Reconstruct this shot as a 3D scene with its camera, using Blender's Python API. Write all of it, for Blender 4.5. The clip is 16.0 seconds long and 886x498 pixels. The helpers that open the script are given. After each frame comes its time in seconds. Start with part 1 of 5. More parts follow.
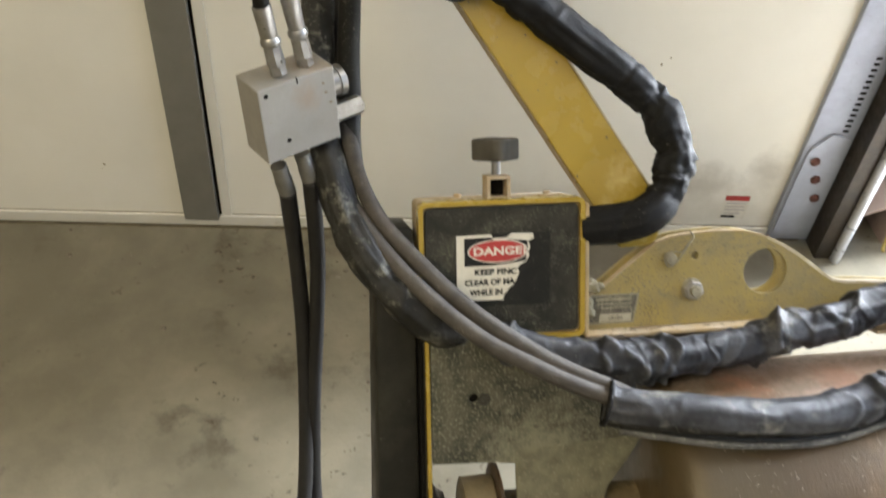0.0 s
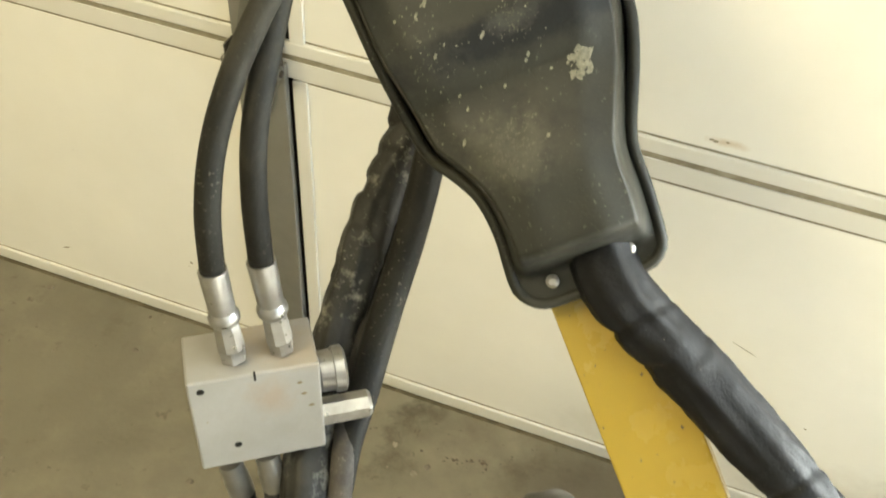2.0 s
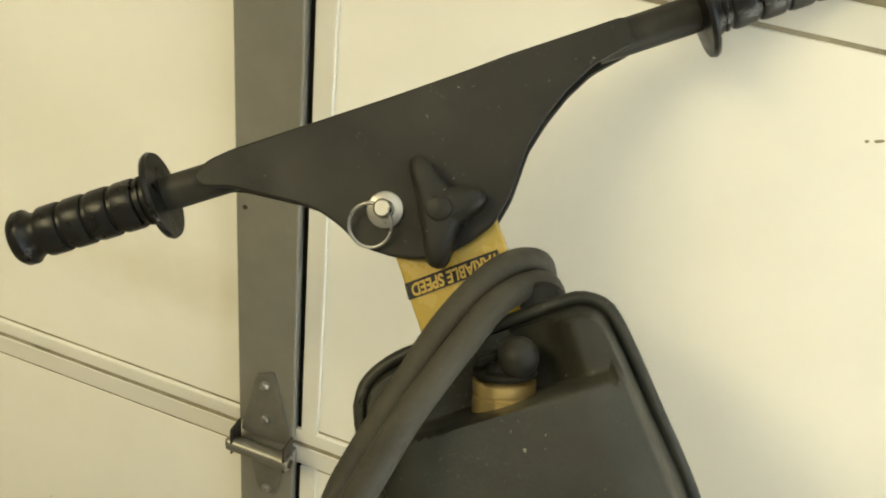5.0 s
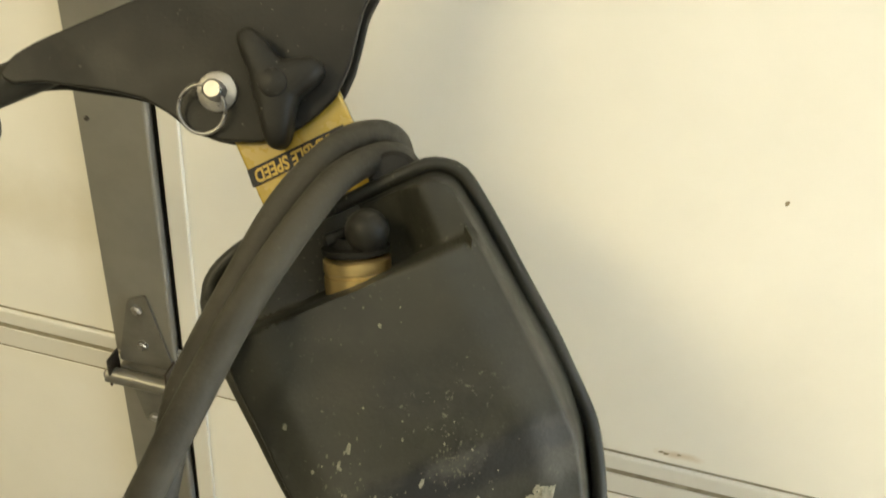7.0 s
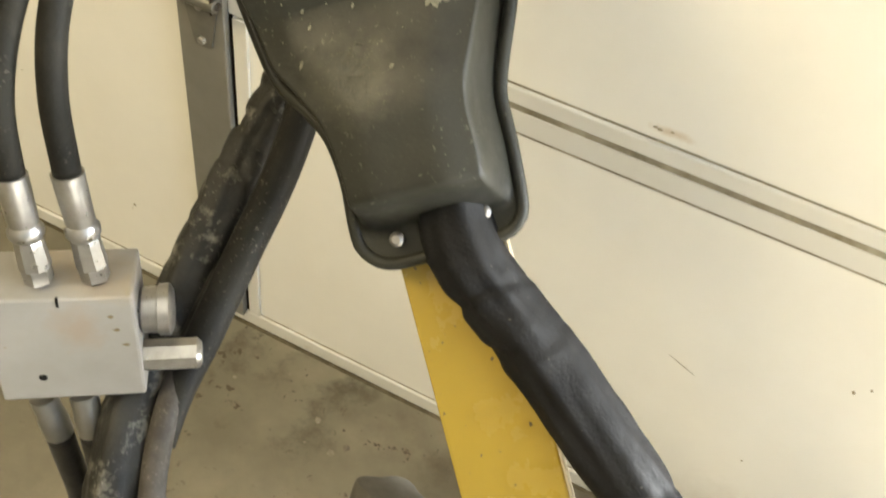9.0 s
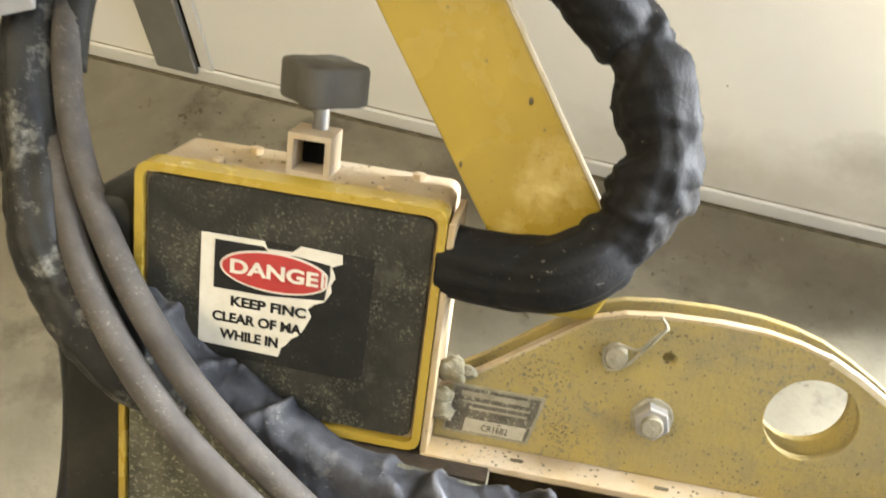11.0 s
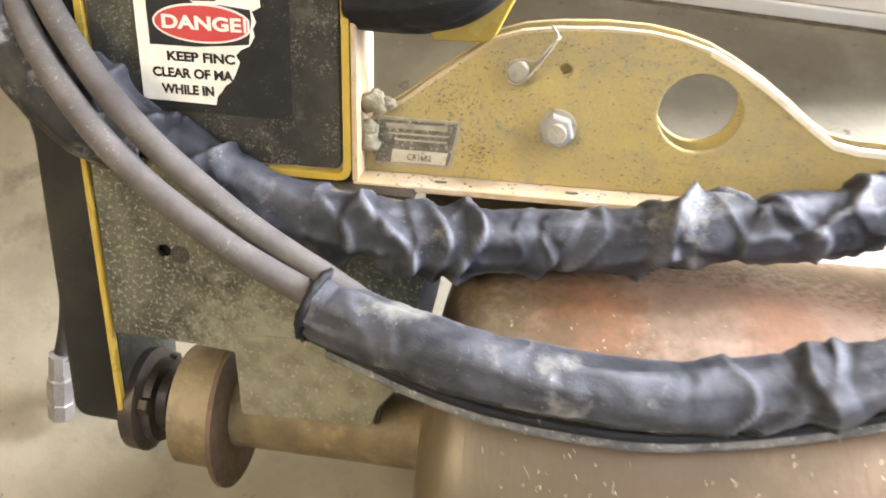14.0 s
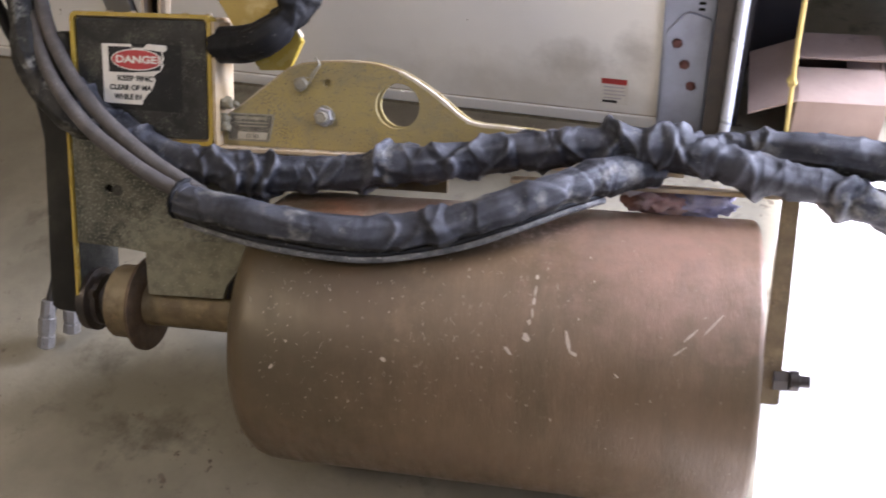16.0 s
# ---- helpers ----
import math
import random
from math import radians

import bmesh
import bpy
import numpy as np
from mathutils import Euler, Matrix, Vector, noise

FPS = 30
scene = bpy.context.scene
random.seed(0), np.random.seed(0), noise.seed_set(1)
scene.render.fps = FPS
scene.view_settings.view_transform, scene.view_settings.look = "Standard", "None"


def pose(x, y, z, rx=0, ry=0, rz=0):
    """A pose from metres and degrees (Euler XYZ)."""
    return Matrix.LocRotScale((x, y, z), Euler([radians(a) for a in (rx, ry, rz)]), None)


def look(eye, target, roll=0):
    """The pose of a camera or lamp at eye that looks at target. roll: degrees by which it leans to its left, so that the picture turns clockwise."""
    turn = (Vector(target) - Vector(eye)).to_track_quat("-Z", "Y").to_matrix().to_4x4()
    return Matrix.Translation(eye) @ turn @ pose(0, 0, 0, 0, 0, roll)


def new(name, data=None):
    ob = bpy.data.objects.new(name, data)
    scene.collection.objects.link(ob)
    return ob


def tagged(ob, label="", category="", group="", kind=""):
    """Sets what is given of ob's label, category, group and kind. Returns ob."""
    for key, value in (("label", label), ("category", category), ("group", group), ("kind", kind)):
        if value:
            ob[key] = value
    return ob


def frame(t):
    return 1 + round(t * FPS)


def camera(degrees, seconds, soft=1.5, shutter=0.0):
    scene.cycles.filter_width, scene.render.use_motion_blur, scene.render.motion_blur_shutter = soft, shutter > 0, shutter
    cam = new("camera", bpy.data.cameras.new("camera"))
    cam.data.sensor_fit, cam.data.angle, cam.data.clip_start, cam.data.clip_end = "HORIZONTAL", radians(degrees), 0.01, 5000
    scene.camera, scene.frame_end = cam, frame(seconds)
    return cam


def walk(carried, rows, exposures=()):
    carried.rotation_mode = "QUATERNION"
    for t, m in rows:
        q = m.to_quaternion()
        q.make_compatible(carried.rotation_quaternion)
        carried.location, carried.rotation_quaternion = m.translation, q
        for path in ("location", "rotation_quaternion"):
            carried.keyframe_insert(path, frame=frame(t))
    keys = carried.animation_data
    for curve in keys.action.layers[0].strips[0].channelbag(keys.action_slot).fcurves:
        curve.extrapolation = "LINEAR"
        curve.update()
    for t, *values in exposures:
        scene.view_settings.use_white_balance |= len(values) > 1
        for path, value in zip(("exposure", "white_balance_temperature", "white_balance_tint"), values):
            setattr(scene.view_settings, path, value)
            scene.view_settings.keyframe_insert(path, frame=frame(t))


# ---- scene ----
cam = camera(50.0, 16.0, soft=1.8, shutter=0.3)
PATH = [
    (0, (0.286, -1.214, 1.211), (0.413, 0.172, -0.225), 5.0),
    (0.5, (0.252, -1.081, 1.204), (0.384, 0.337, -0.2), 5.2),
    (1, (0.282, -0.984, 1.177), (0.335, 0.401, -0.265), 6.3),
    (1.5, (0.377, -0.834, 1.153), (0.185, 0.511, -0.314), 6.5),
    (2, (0.406, -0.748, 1.159), (0.026, 0.56, -0.306), 4.8),
    (2.5, (0.379, -0.672, 1.169), (-0.063, 0.642, -0.273), 4.0),
    (3, (0.328, -0.62, 1.186), (-0.136, 0.742, -0.203), 5.0),
    (3.5, (0.297, -0.597, 1.21), (-0.169, 0.831, -0.111), 6.5),
    (4, (0.277, -0.594, 1.232), (-0.216, 0.905, 0.004), 7.8),
    (4.2, (0.278, -0.595, 1.242), (-0.23, 0.93, 0.051), 7.8),
    (6.3, (0.338, -0.613, 1.246), (0.015, 1.035, 0.158), 6.2),
    (6.5, (0.339, -0.606, 1.232), (0.034, 1.022, 0.11), 6.1),
    (7, (0.334, -0.582, 1.204), (0.071, 0.98, -0.017), 6.2),
    (7.5, (0.336, -0.572, 1.169), (0.088, 0.933, -0.124), 7.4),
    (8, (0.391, -0.596, 1.148), (0.053, 0.823, -0.221), 9.0),
    (8.5, (0.461, -0.648, 1.126), (0.016, 0.679, -0.302), 9.5),
    (9, (0.51, -0.675, 1.099), (0.057, 0.599, -0.375), 9.6),
    (9.5, (0.544, -0.697, 1.076), (0.118, 0.502, -0.467), 8.9),
    (10, (0.561, -0.745, 1.03), (0.173, 0.365, -0.588), 6.5),
    (10.2, (0.575, -0.776, 1.026), (0.187, 0.326, -0.597), 4.5),
    (12.3, (0.615, -0.716, 0.775), (0.258, 0.154, -0.99), -9.2),
    (12.5, (0.62, -0.719, 0.771), (0.252, 0.125, -1.005), -10.7),
    (13, (0.632, -0.73, 0.772), (0.268, 0.062, -1.028), -12.1),
    (13.5, (0.655, -0.782, 0.824), (0.268, 0.015, -0.969), -13.2),
    (14, (0.704, -0.859, 0.934), (0.316, 0.008, -0.826), -10.7),
    (14.5, (0.807, -0.994, 1.022), (0.375, -0.032, -0.678), -5.8),
    (15, (0.922, -1.091, 1.09), (0.349, -0.091, -0.544), -7.8),
    (15.5, (1.008, -1.221, 1.134), (0.412, -0.089, -0.403), -9.1),
    (16, (1.102, -1.272, 1.15), (0.572, -0.057, -0.347), -9.3),
]
EXPOSURE = [(0, 2.34, 6250, 10), (0.5, 2.66, 6350, 7), (1, 2.68, 6550, 6), (2, 3.04, 6850, 1), (3, 3.00, 6850, -1), (4, 2.82, 6850, -1), (6.5, 2.64, 6900, 2), (7.5, 2.78, 6900, 4), (9, 2.90, 6900, 7), (10, 2.90, 6850, 8), (12.5, 2.98, 6200, 14), (13.5, 3.27, 6250, 17), (14.5, 3.20, 6250, 17), (15, 2.82, 6250, 17), (15.5, 2.60, 6100, 19), (16, 1.92, 5750, 25)]
walk(cam, [(t, look(eye, target, roll)) for t, eye, target, roll in PATH], EXPOSURE)

# ---------------- world, sun, lamps ----------------
world = bpy.data.worlds.new("sky")
scene.world = world
world.use_nodes = True
wn = world.node_tree.nodes
sky = wn.new("ShaderNodeTexSky")
sky.sky_type = "NISHITA"
sky.sun_disc = False
sky.sun_elevation = radians(56.6)
sky.sun_rotation = radians(73)
world.node_tree.links.new(sky.outputs[0], wn["Background"].inputs[0])
wn["Background"].inputs[1].default_value = 0.12

sun = new("sun", bpy.data.lights.new("sun", "SUN"))
sun.data.energy, sun.data.angle, sun.data.color = 5.0, radians(0.6), (1.0, 0.95, 0.88)
sun.matrix_world = look((1.2 + 6.6, 1.5, 10.0), (1.2, -0.5, 0))

def area(name, eye, target, w, h, watts, color):
    ob = new(name, bpy.data.lights.new(name, "AREA"))
    ob.data.shape, ob.data.size, ob.data.size_y = "RECTANGLE", w, h
    ob.data.energy, ob.data.color = watts, color
    ob.matrix_world = look(eye, target)
    return ob

# area lamp in the opening stands in for the sky's light
area("doorway_daylight", (2.55, 0.55, 0.95), (0.7, -0.45, 0.5), 0.48, 1.6, 62, (0.90, 0.94, 1.0))
# unseen lamp added for the warm light from above left
area("unseen_ceiling_light", (-1.10, -1.85, 2.70), (-0.72, -1.25, 0.0), 1.3, 0.7, 11.9, (1.0, 0.83, 0.50))

# ---------------- materials ----------------
def material(name, color, rough=0.6, metal=0.0, second=None, scale=8.0, amount=0.5, specks=None, speck_scale=120.0,
             speck_cut=0.68, bump=0.15, bump_scale=180.0, coat=0.0, stretch=(1, 1, 1), stain=None, stain_scale=3.0, stain_cut=0.6, spec=0.5, ribs=0.0, clump=0.0, worn=None):
    """Base colour mottled with a second colour, small specks, broad stains and fine relief."""
    m = bpy.data.materials.new(name)
    m.use_nodes = True
    nt = m.node_tree
    bsdf = nt.nodes["Principled BSDF"]
    tc = nt.nodes.new("ShaderNodeTexCoord")
    mp = nt.nodes.new("ShaderNodeMapping")
    mp.inputs["Scale"].default_value = stretch
    nt.links.new(tc.outputs["Object"], mp.inputs[0])

    def noise_tex(sc, detail=6.0, rg=0.6):
        n_ = nt.nodes.new("ShaderNodeTexNoise")
        n_.inputs["Scale"].default_value, n_.inputs["Detail"].default_value, n_.inputs["Roughness"].default_value = sc, detail, rg
        nt.links.new(mp.outputs[0], n_.inputs["Vector"])
        return n_.outputs["Fac"]

    def ramp(src, lo, hi):
        r_ = nt.nodes.new("ShaderNodeMapRange")
        r_.inputs[1].default_value, r_.inputs[2].default_value = lo, hi
        nt.links.new(src, r_.inputs[0])
        return r_.outputs[0]

    def mix(fac, a, b):
        x_ = nt.nodes.new("ShaderNodeMix")
        x_.data_type = "RGBA"
        nt.links.new(fac, x_.inputs[0])
        for sock, val in ((x_.inputs[6], a), (x_.inputs[7], b)):
            if isinstance(val, tuple):
                sock.default_value = (*val, 1)
            else:
                nt.links.new(val, sock)
        return x_.outputs[2]

    second = second or tuple(c * 0.7 for c in color)
    col = mix(ramp(noise_tex(scale), 0.5 - 0.25 / max(amount, 0.05) * 0.5, 0.5 + 0.25 / max(amount, 0.05) * 0.5), color, second)
    if stain:
        col = mix(ramp(noise_tex(stain_scale, 8.0, 0.65), stain_cut, stain_cut + 0.12), col, stain)
    speck = None
    if specks:
        speck = ramp(noise_tex(speck_scale, 3.0, 0.7), speck_cut, speck_cut + 0.06)
        if clump:
            mu = nt.nodes.new("ShaderNodeMath")
            mu.operation = "MULTIPLY"
            nt.links.new(speck, mu.inputs[0])
            nt.links.new(ramp(noise_tex(clump, 5.0, 0.65), 0.44, 0.60), mu.inputs[1])
            speck = mu.outputs[0]
        col = mix(speck, col, specks)
    if worn:
        # dust on the raised folds, with the light on their ridges put into colour
        geo = nt.nodes.new("ShaderNodeNewGeometry")
        mu = nt.nodes.new("ShaderNodeMath")
        mu.operation = "MULTIPLY"
        nt.links.new(ramp(geo.outputs["Pointiness"], 0.507, 0.565), mu.inputs[0])
        nt.links.new(ramp(noise_tex(45.0, 5.0, 0.65), 0.32, 0.62), mu.inputs[1])
        col = mix(mu.outputs[0], col, worn)
    nt.links.new(col, bsdf.inputs["Base Color"])
    rr = ramp(noise_tex(scale * 2.3), 0.3, 0.7)
    mr = nt.nodes.new("ShaderNodeMapRange")
    mr.inputs[3].default_value, mr.inputs[4].default_value = max(rough - 0.1, 0.05), min(rough + 0.12, 1)
    nt.links.new(rr, mr.inputs[0])
    nt.links.new(mr.outputs[0], bsdf.inputs["Roughness"])
    bsdf.inputs["Metallic"].default_value = metal
    bsdf.inputs["Specular IOR Level"].default_value = spec
    bsdf.inputs["Coat Weight"].default_value = coat
    bp = nt.nodes.new("ShaderNodeBump")
    bp.inputs["Strength"].default_value, bp.inputs["Distance"].default_value = bump, 0.002
    height = noise_tex(bump_scale, 5.0, 0.6)
    if ribs:
        # knitted ribs run round the sleeve; the first texture coordinate counts metres along it
        wv = nt.nodes.new("ShaderNodeTexWave")
        wv.inputs["Scale"].default_value, wv.inputs["Distortion"].default_value = ribs, 0.4
        nt.links.new(tc.outputs["UV"], wv.inputs["Vector"])
        ad = nt.nodes.new("ShaderNodeMath")
        nt.links.new(height, ad.inputs[0])
        soft_ = nt.nodes.new("ShaderNodeMath")
        soft_.operation = "MULTIPLY"
        soft_.inputs[1].default_value = 0.32
        nt.links.new(wv.outputs["Fac"], soft_.inputs[0])
        nt.links.new(soft_.outputs[0], ad.inputs[1])
        height = ad.outputs[0]
    nt.links.new(height, bp.inputs["Height"])
    nt.links.new(bp.outputs[0], bsdf.inputs["Normal"])
    return m

M_DOOR = material("cream_door_steel", (0.80, 0.775, 0.70), 0.45, 0, (0.71, 0.685, 0.61), 4.0, 0.5, specks=(0.42, 0.38, 0.28), speck_scale=90, speck_cut=0.80,
                  bump=0.04, bump_scale=60, stain=(0.64, 0.60, 0.49), stain_scale=3.5, stain_cut=0.68)
M_RAIL = material("cream_door_rail", (0.66, 0.64, 0.585), 0.4, 0, (0.60, 0.58, 0.51), 12.0, 0.4, bump=0.06, stain=(0.46, 0.42, 0.33), stain_scale=16, stain_cut=0.68)
M_SEAM = material("dusty_shaded_brown_seam", (0.20, 0.175, 0.12), 0.85, 0, (0.36, 0.325, 0.245), 22.0, 1.0, bump=0.2, spec=0.2)
M_STILE = material("galvanised_grey_stile", (0.25, 0.24, 0.21), 0.45, 0.4, (0.20, 0.19, 0.165), 14.0, 0.5, bump=0.08)
M_GALV = material("galvanised_steel", (0.38, 0.415, 0.51), 0.42, 0.25, (0.30, 0.325, 0.40), 30.0, 0.6, specks=(0.2, 0.19, 0.17), speck_scale=140, speck_cut=0.68, bump=0.06, stain=(0.22, 0.21, 0.19), stain_scale=20, stain_cut=0.66)
M_TRACK = material("bright_galvanised_track", (0.60, 0.62, 0.68), 0.32, 0.5, (0.46, 0.48, 0.53), 25.0, 0.6, bump=0.05)
M_REDBOLT = material("dark_red_rusty_bolt", (0.12, 0.040, 0.032), 0.7, 0.1, (0.07, 0.030, 0.022), 120.0, 0.8, bump=0.3)
M_SHINY = material("bright_zinc", (0.40, 0.39, 0.37), 0.34, 0.85, (0.27, 0.26, 0.24), 60.0, 0.6, bump=0.03, bump_scale=90)
M_RUBBER = material("black_rubber", (0.0045, 0.0045, 0.0045), 0.32, 0, (0.009, 0.0085, 0.008), 40.0, 0.5, bump=0.1, spec=0.25)
M_GAP = material("dark_gap", (0.010, 0.009, 0.007), 0.8, spec=0.1)
M_FLOOR = material("concrete_floor", (0.25, 0.222, 0.158), 0.75, 0, (0.150, 0.133, 0.091), 3.6, 1.0, specks=(0.075, 0.060, 0.038), speck_scale=48, speck_cut=0.62, bump=0.30, bump_scale=110, stain=(0.092, 0.081, 0.054), stain_scale=8.0, stain_cut=0.565, spec=0.25, clump=5.0)
def patch(m, at, size, color, strength=0.7, grain=5.0, edge=0.5, turn=0.0):
    """A patch of its own colour with a ragged edge, at a place on a surface."""
    nt = m.node_tree
    bsdf = nt.nodes["Principled BSDF"]
    src = bsdf.inputs["Base Color"].links[0].from_socket
    tc = nt.nodes.new("ShaderNodeTexCoord")
    mp = nt.nodes.new("ShaderNodeMapping")
    at = Matrix.Rotation(radians(turn), 3, "Y") @ Vector(at)
    mp.inputs["Location"].default_value = [-a / b for a, b in zip(at, size)]
    mp.inputs["Scale"].default_value = [1 / b for b in size]
    if turn:
        rot = nt.nodes.new("ShaderNodeMapping")
        rot.inputs["Rotation"].default_value = (0, radians(turn), 0)
        nt.links.new(tc.outputs["Object"], rot.inputs[0])
        nt.links.new(rot.outputs[0], mp.inputs[0])
    else:
        nt.links.new(tc.outputs["Object"], mp.inputs[0])
    ln = nt.nodes.new("ShaderNodeVectorMath")
    ln.operation = "LENGTH"
    nt.links.new(mp.outputs[0], ln.inputs[0])
    nz = nt.nodes.new("ShaderNodeTexNoise")
    nz.inputs["Scale"].default_value, nz.inputs["Detail"].default_value, nz.inputs["Roughness"].default_value = grain, 8.0, 0.65
    nt.links.new(tc.outputs["Object"], nz.inputs["Vector"])
    ad = nt.nodes.new("ShaderNodeMath")
    ad.operation = "MULTIPLY_ADD"
    ad.inputs[1].default_value = 1.6
    nt.links.new(nz.outputs["Fac"], ad.inputs[0])
    nt.links.new(ln.outputs["Value"], ad.inputs[2])
    rg = nt.nodes.new("ShaderNodeMapRange")
    for k, val in zip((1, 2, 3, 4), (1.40 - edge / 2, 1.40 + edge / 2, strength, 0.0)):
        rg.inputs[k].default_value = val
    nt.links.new(ad.outputs[0], rg.inputs[0])
    mx_ = nt.nodes.new("ShaderNodeMix")
    mx_.data_type = "RGBA"
    nt.links.new(rg.outputs[0], mx_.inputs[0])
    nt.links.new(src, mx_.inputs[6])
    mx_.inputs[7].default_value = (*color, 1)
    nt.links.new(mx_.outputs[2], bsdf.inputs["Base Color"])
M_DEBRIS = material("dark_grit", (0.075, 0.06, 0.04), 0.9, 0, (0.22, 0.19, 0.14), 30.0, 1.0)
M_SCUFF = material("brown_scuff", (0.30, 0.25, 0.15), 0.8, 0, (0.20, 0.16, 0.09), 80.0, 0.8)
M_WALL = material("painted_wall", (0.26, 0.24, 0.21), 0.8, 0, (0.20, 0.185, 0.16), 3.0, 0.4)
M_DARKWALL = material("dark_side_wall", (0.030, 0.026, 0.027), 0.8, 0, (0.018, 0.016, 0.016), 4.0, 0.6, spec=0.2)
M_CEIL = material("white_ceiling", (0.78, 0.76, 0.70), 0.85, 0, (0.70, 0.68, 0.62), 2.0, 0.5)
M_YELLOW = material("yellow_paint", (0.36, 0.250, 0.036), 0.24, 0, (0.31, 0.212, 0.032), 9.0, 0.5, specks=(0.22, 0.15, 0.05), speck_scale=230, speck_cut=0.64, bump=0.06, stain=(0.52, 0.40, 0.15), stain_scale=9, stain_cut=0.62, clump=9.0)
M_DUSTY = material("dusty_yellow_paint", (0.31, 0.230, 0.062), 0.6, 0, (0.245, 0.192, 0.078), 22.0, 0.7, specks=(0.150, 0.130, 0.082), speck_scale=420, speck_cut=0.56, bump=0.35, bump_scale=300, stain=(0.225, 0.180, 0.080), stain_scale=26, stain_cut=0.52, clump=15.0)
M_CREAM = material("dust_caked_yellow", (0.385, 0.312, 0.215), 0.75, 0, (0.335, 0.240, 0.115), 24.0, 0.8, specks=(0.18, 0.15, 0.105), speck_scale=320, speck_cut=0.60, bump=0.4, bump_scale=260, clump=18.0)
M_BLACK = material("black_plastic", (0.0145, 0.0138, 0.012), 0.46, 0, (0.025, 0.0235, 0.0185), 13.0, 0.7, specks=(0.20, 0.19, 0.155), speck_scale=260, speck_cut=0.68, bump=0.10, bump_scale=420, stain=(0.034, 0.032, 0.024), stain_scale=9, stain_cut=0.54, spec=0.16, clump=14.0)
M_COVER = material("dusty_black_cover", (0.0158, 0.0158, 0.0118), 0.48, 0, (0.0280, 0.0274, 0.0198), 15.0, 0.9, specks=(0.12, 0.115, 0.09), speck_scale=330, speck_cut=0.63, bump=0.12, bump_scale=420, stain=(0.0105, 0.0106, 0.0092), stain_scale=13, stain_cut=0.55, spec=0.30, clump=18.0)
M_SPLAT = material("dried_pale_paint", (0.21, 0.20, 0.15), 0.8, 0, (0.12, 0.113, 0.082), 400.0, 0.9, bump=0.4)
M_SPLATDK = material("faint_grey_green_paint", (0.092, 0.088, 0.063), 0.8, 0, (0.050, 0.0475, 0.034), 300.0, 0.9, bump=0.4)
M_PANEL = material("black_panel_dusty", (0.022, 0.021, 0.0172), 0.55, 0, (0.042, 0.039, 0.030), 26.0, 0.9, specks=(0.125, 0.118, 0.084), speck_scale=520, speck_cut=0.555, bump=0.3, bump_scale=420, stain=(0.060, 0.057, 0.042), stain_scale=48, stain_cut=0.55, spec=0.12, clump=40.0)
M_CLEAN = material("clean_black_panel", (0.014, 0.0135, 0.0125), 0.5, 0, (0.024, 0.0225, 0.019), 30.0, 0.6, specks=(0.12, 0.11, 0.08), speck_scale=480, speck_cut=0.62, bump=0.15, spec=0.12, clump=30.0)
M_LOWER = material("cement_splashed_panel", (0.048, 0.0462, 0.033), 0.78, 0, (0.102, 0.097, 0.067), 40.0, 1.0, specks=(0.195, 0.187, 0.132), speck_scale=330, speck_cut=0.55, bump=0.6, bump_scale=350, stain=(0.148, 0.140, 0.095), stain_scale=11, stain_cut=0.55, spec=0.2)
M_BRKT = material("cement_grey_bracket", (0.205, 0.192, 0.128), 0.85, 0, (0.135, 0.126, 0.084), 60.0, 0.9, specks=(0.27, 0.255, 0.18), speck_scale=300, speck_cut=0.60, bump=0.6, bump_scale=300, spec=0.15)
M_HOSE = material("grey_rubber_hose", (0.056, 0.0495, 0.043), 0.65, 0, (0.086, 0.076, 0.065), 40.0, 0.8, specks=(0.19, 0.173, 0.145), speck_scale=420, speck_cut=0.60, bump=0.3, bump_scale=300, spec=0.25, clump=20.0)
M_HOSEDK = material("dark_dusty_hose", (0.0085, 0.0080, 0.0068), 0.60, 0, (0.0180, 0.0168, 0.0132), 16.0, 0.8, specks=(0.10, 0.094, 0.072), speck_scale=300, speck_cut=0.61, bump=0.25, bump_scale=300, spec=0.16, clump=20.0)
M_HOSEBLK = material("black_rubber_hose", (0.012, 0.0115, 0.011), 0.5, 0, (0.022, 0.020, 0.018), 25.0, 0.5, bump=0.12, spec=0.3)
M_SLEEVE = material("black_nylon_sleeve", (0.0058, 0.0058, 0.0062), 0.62, 0, (0.0118, 0.0113, 0.0107), 30.0, 0.6, specks=(0.18, 0.17, 0.14), speck_scale=220, speck_cut=0.66, bump=0.30, bump_scale=420, stain=(0.030, 0.0285, 0.024), stain_scale=24, stain_cut=0.64, spec=0.17, clump=16.0)
M_SLEEVEB = material("dusty_blue_black_sleeve", (0.0100, 0.0105, 0.0130), 0.58, 0, (0.037, 0.038, 0.043), 26.0, 1.0, specks=(0.18, 0.172, 0.148), speck_scale=380, speck_cut=0.625, bump=0.40, bump_scale=520, stain=(0.150, 0.142, 0.118), stain_scale=22, stain_cut=0.56, spec=0.36, ribs=320.0, clump=22.0, worn=(0.115, 0.116, 0.125))
M_SLEEVEL = material("scuffed_black_sleeve", (0.0095, 0.0093, 0.009), 0.5, 0, (0.026, 0.0245, 0.020), 30.0, 0.7, specks=(0.20, 0.19, 0.16), speck_scale=260, speck_cut=0.63, bump=0.3, bump_scale=500, stain=(0.165, 0.158, 0.132), stain_scale=46, stain_cut=0.545, spec=0.25, clump=22.0)
